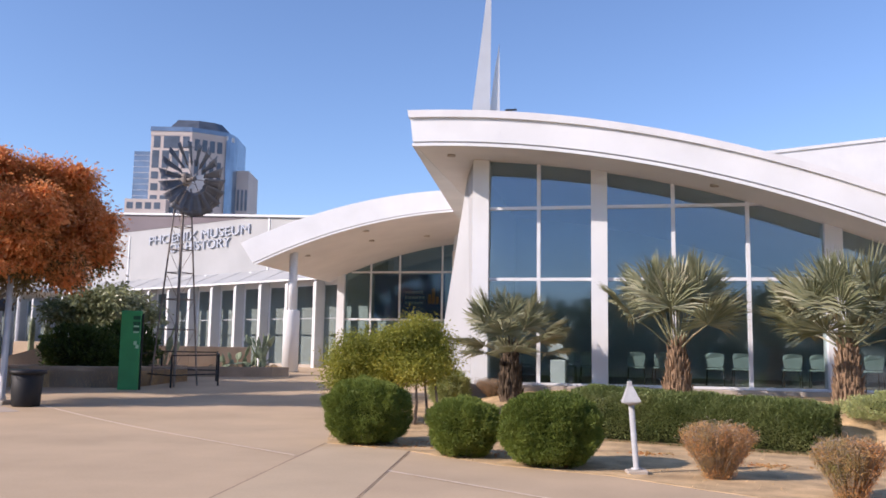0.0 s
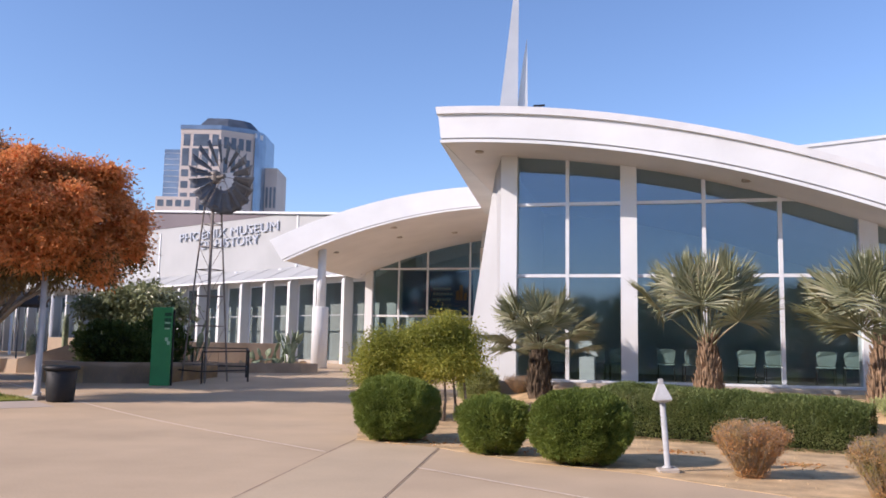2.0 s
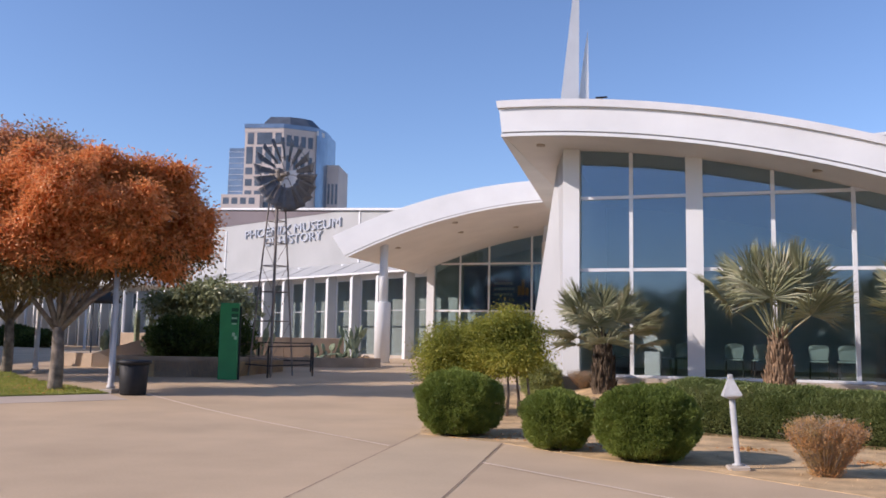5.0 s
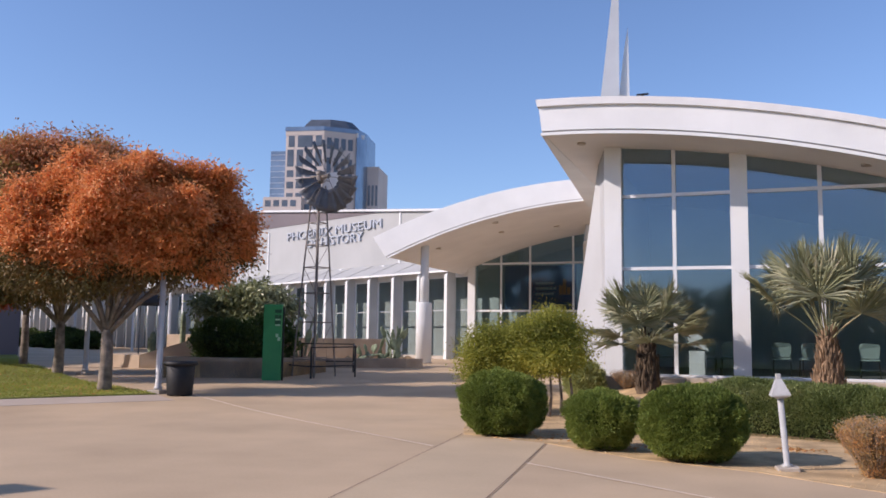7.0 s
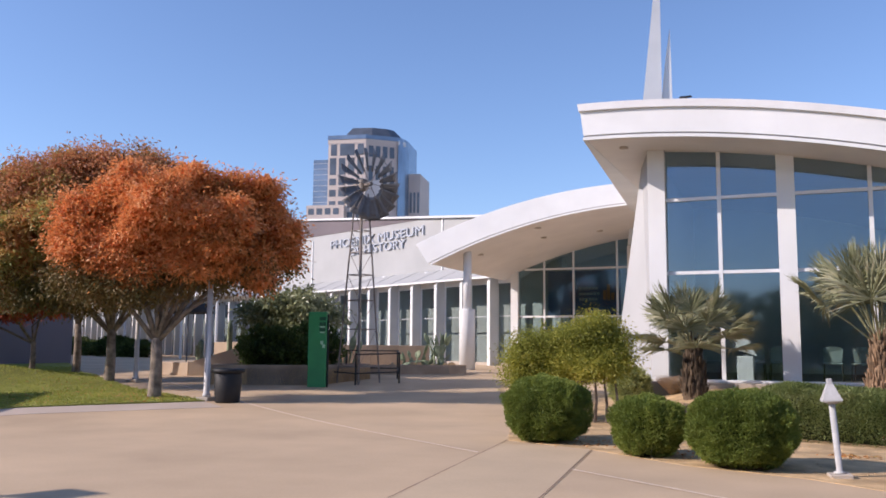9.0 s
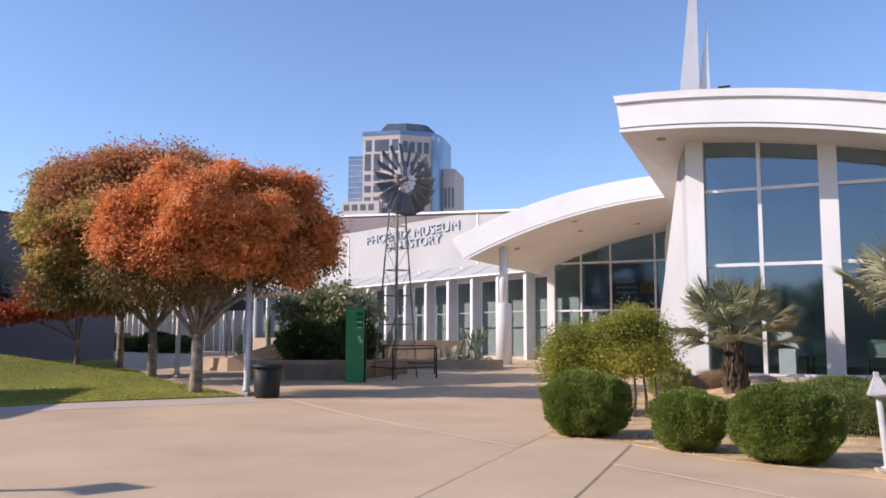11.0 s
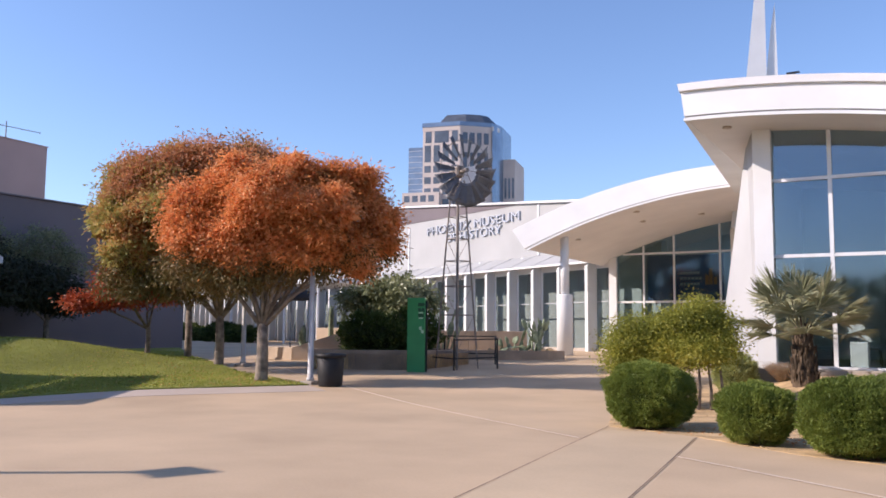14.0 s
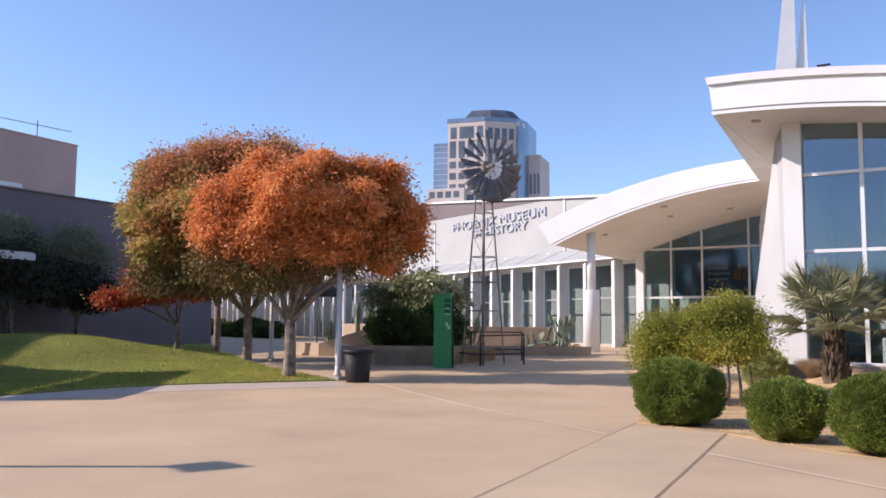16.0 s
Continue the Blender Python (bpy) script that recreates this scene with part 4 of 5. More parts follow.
def more_crown(ob, clumps, seed, material, leaves, leaf, name="lower_crown", label="greener leaves with the crown's shade in their colour"):
    """Leaves of another colour in one stretch of a crown."""
    rng = np.random.default_rng(seed)
    total = sum(c[3] ** 2 for c in clumps)
    allp, alld = [], []
    for k, (x, y, z, r, h) in enumerate(clumps):
        n = int(leaves * r * r / total)
        sprays = max(20, n // 22)
        c, u = ball_points(rng, sprays, r, r, h, 0, -0.9, 0.5, 1.9, seed + k, 0.7)
        idx = rng.integers(0, sprays, n)
        off = rng.normal(size=(n, 3)) * np.array([0.14, 0.14, 0.12])
        allp.append(c[idx] + off + np.array([x, y, z]))
        alld.append(off + rng.normal(size=(n, 3)) * 0.06 + np.array([0, 0, -0.12]))
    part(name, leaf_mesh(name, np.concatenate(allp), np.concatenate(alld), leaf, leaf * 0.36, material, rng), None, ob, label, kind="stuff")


def fan_palm(at, trunk_h, reach, seed, label, fronds=26, low=18, high=86, bark=M_PALMTRUNK, girth=1.0):
    rng = np.random.default_rng(seed)
    ob = thing("fan_palm", at, label, "palm", "fan palms by the glass hall")
    trunk = Shape()
    trunk.lathe([(0.22 * girth, -0.1), (0.22 * girth, 0.1), (0.15 * (1 + 0.4 * (girth - 1)), trunk_h * 0.6), (0.115, trunk_h), (0.05, trunk_h + 0.15)], 14)
    part("trunk", trunk, bark, ob)
    boots = Shape()
    for k in range(int(210 * trunk_h)):
        z = trunk_h * (k + rng.random()) / int(210 * trunk_h)
        a = k * 2.4 + rng.normal() * 0.35
        r = (0.215 - 0.1 * z / trunk_h) * (1 + (girth - 1) * (1 - z / trunk_h))
        c, s = math.cos(a), math.sin(a)
        w, o, ln = 0.022, 0.03 + 0.075 * rng.random() ** 2, 0.12 + 0.2 * rng.random()
        base = Vector((c * r, s * r, z))
        t = Vector((-s, c, 0))
        out = Vector((c, s, 0))
        up = Vector((0, 0, 1))
        boots.add([base - t * w - out * 0.03, base + t * w - out * 0.03, base + out * 0.03 - up * 0.03, base + out * o + up * ln - t * 0.02, base + out * o + up * ln + t * 0.02],
                  [(0, 2, 3), (1, 4, 2), (2, 4, 3), (0, 3, 4, 1), (0, 1, 2)])
    part("bark", boots, bark, ob, "rough cut leaf bases", kind="stuff")
    for k in range(fronds):
        t = (k + 0.5) / fronds
        az = k * 2.39996 + rng.normal() * 0.15
        el = radians(high - (high - low) * t ** 0.85 + rng.normal() * 6)
        s = Shape()
        out = Vector((math.cos(az) * math.cos(el), math.sin(az) * math.cos(el), math.sin(el)))
        root = Vector((math.cos(az) * 0.1, math.sin(az) * 0.1, trunk_h + 0.05 - 0.15 * t))
        pl = reach * (0.54 + 0.14 * rng.random())
        hub = root + out * pl - Vector((0, 0, 0.1 * pl * t))
        s.tube([root, root.lerp(hub, 0.5) + Vector((0, 0, 0.04)), hub], [0.022, 0.016, 0.010], 5)
        side = out.cross(Vector((0, 0, 1)))
        side = side.normalized() if side.length > 0.05 else Vector((1, 0, 0))
        nrm = side.cross(out).normalized()
        rad = reach * (0.50 + 0.1 * rng.random())
        blades = 64
        for b in range(blades):
            f = (b + 0.5) / blades * 2 - 1
            ang = f * radians(108)
            d = (out * math.cos(ang) + side * math.sin(ang)).normalized()
            d = (d + nrm * (0.16 - 0.3 * abs(f)) + Vector((rng.normal() * 0.05, rng.normal() * 0.05, rng.normal() * 0.05))).normalized()
            ln = rad * (1 - 0.28 * abs(f) ** 2) * (0.92 + 0.14 * rng.random())
            w = d.cross(nrm).normalized() * 0.0088 * reach
            mid = hub + d * ln * 0.55
            tip = hub + d * ln - Vector((0, 0, ln * (0.03 + 0.22 * rng.random() ** 1.8)))
            fold = nrm * 0.016
            s.add([hub, mid - w + fold, mid - fold * 0.5, mid + w + fold, tip], [(0, 2, 1), (0, 3, 2), (1, 2, 4), (2, 3, 4)])
        part("frond", s, M_PALM, ob)
    return ob


# ---- planting bed ----
def on_bed(x, y):
    return (x, y, bed_z(x, y))


clipped_shrub(on_bed(-4.0, 13.57), 0.67, 0.66, 0.97, 11, "round clipped dark green shrub at the corner of the gravel bed")
clipped_shrub(on_bed(-2.19, 12.42), 0.49, 0.49, 0.78, 12, "smaller round clipped green shrub in the gravel bed", n=24000)
clipped_shrub(on_bed(-0.89, 11.8), 0.67, 0.65, 0.92, 13, "broad clipped bright green shrub beside the path light", n=44000)
clipped_shrub(on_bed(-4.02, 20.7), 0.42, 0.4, 0.98 - bed_z(-4.02, 20.7), 14, "small soft light green shrub below the end wall", "feathery_shrub", M_FEATHER, 14000, 0.13, "low shrubs", 0.12)
for x, y, rx, h, sd in ((1.2, 11.2, 0.47, 0.67, 15), (2.46, 10.1, 0.40, 0.63, 16), (-3.0, 20.8, 0.44, 0.40, 18)):
    rng = np.random.default_rng(sd)
    ob = thing("dry_shrub", on_bed(x, y), "dry shrub with rusty top, grey twigs and green base" if sd < 18 else "low bare brown shrub before the plinth", "shrub", "dry shrubs")
    seg = []
    pts, dirs = [], []
    for k in range(230):
        a = rng.random() * 2 * math.pi
        rr = rng.random() ** 0.42
        edge = 0.93 + 0.1 * math.sin(3 * a + sd)
        top = Vector((math.cos(a) * rx * rr * edge, math.sin(a) * rx * rr * edge, h * (0.86 + 0.14 * rng.random()) * (1 - 0.2 * rr ** 4)))
        mid = Vector((top.x * 0.62, top.y * 0.62, top.z * 0.45))
        seg.append(([Vector((top.x * 0.2, top.y * 0.2, -0.02)), mid, top], 0.006, 0.0022))
        for _ in range(3):
            q = mid.lerp(top, rng.random())
            seg.append(([q, q + Vector((rng.normal() * 0.04, rng.normal() * 0.04, 0.05)), q + Vector((rng.normal() * 0.07, rng.normal() * 0.07, 0.09))], 0.003, 0.0015))
        for j in range(120 if sd < 18 else 12):
            q = mid.lerp(top, 0.1 + rng.random() * 0.95) if j % 4 else Vector((top.x * 0.3, top.y * 0.3, 0)).lerp(mid, rng.random())
            pts.append((q.x + rng.normal() * 0.03, q.y + rng.normal() * 0.03, q.z + rng.normal() * 0.02))
            dirs.append((rng.normal() * 0.7, rng.normal() * 0.7, rng.normal() * 0.6 + 0.9))
    s = Shape()
    for p3, r0, r1 in seg:
        s.tube(p3, [r0, (r0 + r1) / 2, r1], 4)
    part("brushwood", s, M_DRYTWIG, ob, kind="stuff")
    part("foliage", leaf_mesh("foliage", np.array(pts), np.array(dirs), 0.030, 0.008, M_DRY, rng), None, ob, kind="stuff")
# long low hedge
rng = np.random.default_rng(21)
ha, hb = Vector((-0.75, 16.3)), Vector((3.42, 14.70))
hd = (hb - ha).normalized()
hn = Vector((-hd.y, hd.x))
hedge = thing("hedge", (0, 0, 0), "long low clipped green hedge in front of the glass", "hedge")
n = 95000
t = rng.random(n)
w = rng.uniform(-1, 1, n)
pts, dirs = np.empty((n, 3)), np.empty((n, 3))
L = (hb - ha).length
for i in range(n):
    along = t[i] * L
    endk = min(1.0, min(along, L - along) / 0.5 + 0.35)
    half = 0.72 * endk ** 0.5
    x0, y0 = ha.x + hd.x * along, ha.y + hd.y * along
    top = 0.92 + 0.06 * noise.noise(Vector((along * 1.3, w[i], 5))) - 0.14 * along / L - 0.10 * (1 - endk)
    turn = math.pi * rng.random()
    c, v = math.cos(turn), math.sin(turn)
    a = half * math.copysign(abs(c) ** 0.62, c)
    zz = top * v ** 0.55
    dv = (hn.x * c, hn.y * c, v)
    puff = 1.0 + 0.07 * noise.noise(Vector((along * 2.2, turn * 2.0, 1))) - 0.08 * rng.random() ** 2
    a, zz = a * puff, zz * puff
    x, y = x0 + hn.x * a, y0 + hn.y * a
    base = bed_z(x0 - hn.x * half, y0 - hn.y * half)
    pts[i] = (x, y, base + zz - 0.05 * rng.random())
    dirs[i] = (dv[0] + rng.normal() * 0.6, dv[1] + rng.normal() * 0.6, dv[2] + 0.2 + rng.normal() * 0.6)
core = Shape()
m = Matrix.Translation(((ha.x + hb.x) / 2, (ha.y + hb.y) / 2, 0)) @ Matrix.Rotation(math.atan2(hd.y, hd.x), 4, "Z")
core.box(-L / 2 + 0.16, L / 2 - 0.16, -0.5, 0.5, 0.0, 0.66, 0.2, m)
part("inner_growth", core, M_INNERLEAF, hedge, "solid core, coloured as the shade between the leaves")
part("foliage", leaf_mesh("foliage", pts, dirs, 0.048, 0.017, M_HEDGE, rng), None, hedge, kind="stuff")

fan_palm(on_bed(-2.4, 19.7), 1.15, 1.3, 31, "short fan palm with a shaggy trunk, its shade painted dark", 24, 6, 80, M_SHADETRUNK, 1.15)
fan_palm((1.26, 18.95, 0.58), 1.15, 1.9, 32, "fan palm with grey-green fronds and a rough trunk", 19, 40, 88, M_PALMTRUNK, 1.3)
fan_palm((4.40, 17.95, 0.58), 1.20, 1.75, 33, "wide fan palm with a frayed brown trunk base", 23, 20, 86, M_PALMTRUNK, 1.25)
broad_tree("citrus_tree", on_bed(-4.45, 17.0), 0.5, [(-1.02, 0.1, 1.08, 0.46, 0.42), (-0.75, -0.1, 1.35, 0.42, 0.36), (-0.3, 0.2, 1.2, 0.5, 0.42), (0.15, 0.0, 1.5, 0.48, 0.42), (0.55, 0.0, 1.78, 0.40, 0.36), (0.78, 0.05, 1.35, 0.40, 0.42), (0.4, -0.1, 1.05, 0.45, 0.38), (-0.55, 0.15, 0.85, 0.42, 0.25)], 41, M_CITRUS,
           "low citrus tree with yellowing leaves and several stems", 0.045, 84000, 0.06)
citrus = bpy.data.objects["citrus_tree"]
for dx, dy, tx, ty in ((0.42, 0.05, 0.45, 0.0), (0.66, 0.1, 0.6, 0.1), (0.86, 0.15, 0.82, 0.1), (-0.35, 0.1, -0.6, 0.2)):
    part("stem", limb_shape([([(dx, dy, -0.05), ((dx + tx) / 2 + 0.03, dy, 0.4), (tx, ty, 0.95)], 0.04, 0.018)]), M_BARK, citrus, "", True)
rng = np.random.default_rng(42)
shoot = np.array([(-0.62 + 0.03 * math.sin(k), 0.05 * math.cos(k * 1.7), 1.45 + 0.0032 * k) for k in range(170)]) + rng.normal(size=(170, 3)) * 0.035
part("shoot", leaf_mesh("shoot", shoot, rng.normal(size=(170, 3)) + np.array([0, 0, 0.5]), 0.075, 0.03, M_CITRUS, rng), None, citrus, "tall leafy shoot", kind="stuff")
# path light
bollard = thing("path_light", (0.235, 11.36, 0.0), "pale grey path light with a hooded pyramid head", "lamp")
part("foot", Shape().box(-0.13, 0.13, -0.13, 0.13, -0.02, 0.05, 0.012), M_CONC, bollard, "square concrete foot")
part("post", Shape().lathe([(0.07, 0.05), (0.07, 0.07), (0.037, 0.08), (0.037, 0.87)], 18), M_BOLLARD, bollard, "", True)
hood = Shape()
rings = [(0.045, 0.865), (0.108, 0.895), (0.11, 0.91), (0.032, 1.105)]
hood.v = [(sx * r, sy * r, z) for r, z in rings for sx, sy in ((-1, -1), (1, -1), (1, 1), (-1, 1))]
hood.f = [(4 * i + k, 4 * i + (k + 1) % 4, 4 * i + 4 + (k + 1) % 4, 4 * i + 4 + k) for i in range(3) for k in range(4)] + [(3, 2, 1, 0), (12, 13, 14, 15)]
part("hood", hood, M_BOLLARD, bollard)
part("finial", Shape().box(-0.03, 0.03, -0.03, 0.03, 1.1, 1.165, 0.008), M_BOLLARD, bollard)
bollard.rotation_euler = (0, radians(-4), radians(8))

# ---- plaza things ----
def on_plaza(x, y):
    return (x, y, plaza_z(x, y))


def spread(e, rows):
    """Clumps given as across, toward the viewer, height, radius, half height."""
    return [(e[0] * a + e[1] * b, e[1] * a - e[0] * b, z, r, h) for a, b, z, r, h in rows]


broad_tree("autumn_tree", on_plaza(-15.07, 16.9), 1.5, spread((0.77, 0.64), [(-1.85, 0.2, 3.9, 0.85, 0.7), (-1.2, -0.3, 4.7, 0.95, 0.85), (-0.2, 0.5, 4.85, 1.1, 0.95), (-1.0, -0.2, 5.1, 0.8, 0.6), (0.7, -0.3, 5.3, 1.0, 0.85), (1.6, 0.2, 5.15, 0.95, 0.85), (2.35, -0.1, 4.95, 0.8, 0.75),
           (2.75, 0.1, 4.05, 0.8, 0.75), (1.3, 1.0, 4.2, 0.95, 0.75), (2.2, 0.5, 3.4, 0.85, 0.6), (0.3, 0.5, 3.7, 1.2, 0.8), (-1.2, 0.5, 3.4, 0.95, 0.6)]), 51, M_AUTUMN, "broad street tree in orange autumn leaf on the lawn edge", 0.15, 125000, 0.11, "autumn trees")
broad_tree("autumn_tree", on_plaza(-18.8, 19.2), 1.6, spread((0.72, 0.69), [(-2.6, 0.2, 4.1, 1.0, 1.0), (-2.6, 0.0, 5.1, 0.85, 0.75), (-1.9, -0.3, 5.55, 1.1, 0.9), (-0.7, 0.2, 5.85, 1.05, 0.85), (0.6, -0.1, 5.9, 1.05, 0.85), (1.5, 0.0, 5.4, 1.1, 0.9), (-2.2, 0.4, 3.2, 1.1, 0.7), (0.0, 0.6, 4.2, 1.6, 1.1), (-1.0, 0.9, 4.9, 1.3, 1.0), (2.0, 0.0, 4.4, 1.1, 0.9)]), 52, M_TURNING,
           "taller street tree turning from green to rust", 0.135, 110000, 0.125, "autumn trees")
front_tree, tall_tree = bpy.data.objects["autumn_tree"], bpy.data.objects["autumn_tree.001"]
# lower crowns: shade on the undersides is painted by darker leaves
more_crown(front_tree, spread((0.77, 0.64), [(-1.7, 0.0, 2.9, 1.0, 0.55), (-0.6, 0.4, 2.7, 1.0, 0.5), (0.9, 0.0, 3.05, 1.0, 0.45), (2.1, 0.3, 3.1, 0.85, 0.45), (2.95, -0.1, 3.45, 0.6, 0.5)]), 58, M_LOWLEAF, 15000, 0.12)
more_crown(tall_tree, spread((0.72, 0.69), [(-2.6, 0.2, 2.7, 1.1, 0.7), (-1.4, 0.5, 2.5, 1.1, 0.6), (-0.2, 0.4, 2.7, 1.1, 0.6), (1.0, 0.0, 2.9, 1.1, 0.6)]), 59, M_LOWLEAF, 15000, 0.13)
more_crown(tall_tree, spread((0.72, 0.69), [(-2.0, 0.4, 5.8, 1.0, 0.65), (-1.1, 0.8, 6.15, 0.6, 0.55), (-0.5, 0.8, 6.25, 0.75, 0.65), (0.6, 0.6, 6.2, 0.9, 0.7), (1.5, 0.5, 5.8, 0.9, 0.7), (-2.6, 0.6, 5.3, 0.7, 0.6), (-1.4, 1.3, 5.2, 0.7, 0.6)]), 60, M_RUSTLEAF, 32000, 0.125, "upper_crown", "rust-red upper leaves")
broad_tree("autumn_tree", on_plaza(-22.5, 21.5), 1.7, [(0.2, 0.2, 4.3, 1.1, 0.8), (-0.4, -0.4, 3.9, 0.8, 0.6), (0.8, 0.6, 4.0, 1.0, 0.7)], 53, M_TURNING,
           "street tree with green and brown leaves beside the shaded wall", 0.12, 20000, 0.16, "autumn trees")
broad_tree("red_tree", (-22.0, 19.3, berm_z(-22.0, 19.3) - 0.02), 0.9, [(0.0, 0.1, 2.1, 0.9, 0.5), (-0.7, -0.8, 1.85, 0.7, 0.4), (0.3, 0.4, 2.6, 0.8, 0.6), (-1.25, -1.5, 1.65, 0.5, 0.22), (-0.6, -0.7, 2.6, 0.6, 0.5)], 54, M_RED,
           "small tree in red leaf against the shaded wall", 0.08, 14000, 0.14)
for x, y, top, seed in ((-30.4, 21.6, 5.0, 55), (-30.3, 18.6, 5.0, 56)):
    broad_tree("shade_tree", (x, y, berm_z(x, y) - 0.02), 1.6, [(0, 0, top - 1.0, 0.95, 0.8), (0.1, -0.9, top - 1.3, 0.7, 0.6), (0.2, 0.8, top - 1.5, 0.6, 0.5)], seed, M_GREYLEAF,
               "feathery grey-green desert tree against the shaded wall", 0.10, 6500, 0.11)
for x, y, z, r, h, seed in ((-29.8, 18.4, 1.6, 1.9, 2.9, 66), (-29.8, 21.2, 1.3, 1.5, 2.1, 67)):
    broad_tree("evergreen_tree", (x, y, berm_z(x, y) - 0.02), 1.2, [(0, 0, z + 1.0, r * 0.8, h * 0.42), (0, r * 0.7, z + 0.6, r * 0.6, h * 0.3), (0, -r * 0.7, z + 1.2, r * 0.7, h * 0.4)], seed, M_EVERGREEN,
               "dense dark evergreen standing in shade by the wall", 0.1, 16000, 0.16, "evergreens by the shaded wall")

planter = thing("raised_planter", (0, 0, 0), "low board-marked concrete planter wall around dark shrubs", "planter")
PW = [(-17.0, 22.6), (-16.7, 20.9), (-15.5, 21.3), (-13.6, 22.2), (-13.4, 25.2), (-16.2, 26.3), (-17.7, 25.6)]
for (xa, ya), (xb, yb) in zip(PW, PW[1:] + PW[:1]):
    d = Vector((xb - xa, yb - ya, 0))
    mm = Matrix.Translation((xa, ya, 0.0)) @ Matrix.Rotation(math.atan2(d.y, d.x), 4, "Z")
    part("wall", Shape().box(0, d.length, 0, 0.2, 0.1, 0.93, 0.012, mm), M_TERRACE, planter)
part("soil", Shape().extrude([(x, y, 0.3) for x, y in PW], (0, 0, 0.5)), M_SAND, planter)
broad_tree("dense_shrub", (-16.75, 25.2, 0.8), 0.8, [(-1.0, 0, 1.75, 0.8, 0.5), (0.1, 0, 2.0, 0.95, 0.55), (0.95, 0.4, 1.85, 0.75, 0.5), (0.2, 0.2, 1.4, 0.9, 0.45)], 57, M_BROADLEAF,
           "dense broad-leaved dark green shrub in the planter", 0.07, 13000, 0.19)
clipped_shrub((-15.5, 22.6, 0.78), 1.15, 0.85, 1.15, 63, "low dark undergrowth filling the raised planter", "planter_shrub", M_DARKLEAF, 7000, 0.12, "planter shrubs", 0.45)
clipped_shrub((-14.8, 23.9, 0.78), 0.95, 0.8, 1.35, 64, "low dark undergrowth filling the raised planter", "planter_shrub", M_DARKLEAF, 5000, 0.12, "planter shrubs", 0.45)
totem = thing("totem_sign", (*on_plaza(-13.3, 21.7)[:2], 0.3), "tall green sign pylon with a notched top and faint print", "sign")
part("panel", Shape().box(-0.27, 0.27, -0.1, 0.1, 0.0, 2.2, 0.015), M_GREEN, totem)
for x, z, w in ((0.06, 2.0, 0.2), (0.06, 1.84, 0.1), (0.06, 1.68, 0.18), (0.17, 1.84, 0.09)):
    part("print_bar", Shape().box(x, x + w, -0.106, -0.1, z - 0.05, z + 0.05), M_DARKGREEN, totem, "dark green print")
for z in (1.76, 1.6):
    part("print_bar", Shape().box(0.08, 0.22, -0.106, -0.1, z - 0.02, z + 0.02), M_PALEGREEN, totem, "pale green print")
for x, z in ((0.1, 1.30), (0.16, 1.20)):
    part("print_mark", Shape().box(x, x + 0.08, -0.106, -0.1, z - 0.05, z + 0.05), M_PALEGREEN, totem, "pale green mark")
totem.rotation_euler = (0, 0, radians(18))
part("edge_post", Shape().tube([(0.3, 0, 0), (0.3, 0, 2.12)], 0.03, 8), M_BLACK, totem)

bin_ob = thing("litter_bin", on_plaza(-12.95, 17.05), "black round litter bin with a wide rim", "bin")
part("body", Shape().lathe([(0.28, 0.0), (0.30, 0.04), (0.34, 0.72), (0.33, 0.73)], 24), M_BLACK, bin_ob, "", True)
part("rim", Shape().lathe([(0.35, 0.70), (0.40, 0.72), (0.40, 0.79), (0.34, 0.80), (0.26, 0.78)], 24), M_BLACK, bin_ob, "", True)


def lamp_post(x, y, h, label):
    """A post with a frosted lantern below a wide pointed hood."""
    ob = thing("lamp_post", on_plaza(x, y), label, "lamp", "plaza lamp posts")
    part("footing", Shape().box(-0.19, 0.19, -0.19, 0.19, -0.05, 0.09, 0.02), M_CONC, ob, "square concrete footing")
    part("post", Shape().lathe([(0.10, 0.09), (0.10, 0.16), (0.075, 0.18), (0.062, h + 0.2)], 18), M_POLE, ob, "", True)
    part("lantern", Shape().lathe([(0.07, h + 0.16), (0.09, h + 0.2), (0.09, h + 0.38), (0.07, h + 0.40)], 18), M_LAMPGLASS, ob)
    hood = part("hood", Shape().lathe([(0.40, h + 0.37), (0.40, h + 0.39), (0.02, h + 0.66)], 4), M_POLE, ob)
    hood.rotation_euler = (0, 0, radians(22))
    return ob


lamp_post(-13.65, 17.15, 3.9, "grey lamp post with a square concrete foot under the autumn tree")
lamp_post(-18.9, 20.4, 3.9, "grey lamp post with a square concrete foot behind the lawn trees")

# windmill
mill = thing("windmill", (-12.93, 23.53, 0.33), "galvanised farm windmill on a tapering lattice tower", "windmill")
mill.rotation_euler = (0, 0, radians(-16.2))
TH, TB, TT = 6.0, 0.47, 0.14
legs = [(-1, -1), (1, -1), (1, 1), (-1, 1)]


def leg_at(k, z):
    f = TB + (TT - TB) * z / TH
    return Vector((legs[k % 4][0] * f, legs[k % 4][1] * f, z))


for k in range(4):
    part("leg", Shape().tube([leg_at(k, -0.05), leg_at(k, TH)], 0.026, 6), M_RUST, mill)
for z in (0.55, 1.7, 2.6, 3.4, 4.1, 4.8, 5.5):
    for k in range(4):
        part("girt", Shape().tube([leg_at(k, z), leg_at(k + 1, z)], 0.016, 5), M_RUST, mill)
for z0, z1 in ((0.55, 1.7), (1.7, 2.6), (2.6, 3.4), (3.4, 4.1), (4.1, 4.8), (4.8, 5.5)):
    for k in (1, 3):
        part("brace", Shape().tube([leg_at(k, z0), leg_at(k + 1, z1)], 0.008, 4), M_RUST, mill)
part("pump_rod", Shape().tube([(0, 0, 0.0), (0, 0, 6.2)], 0.045, 8), M_RUST, mill)
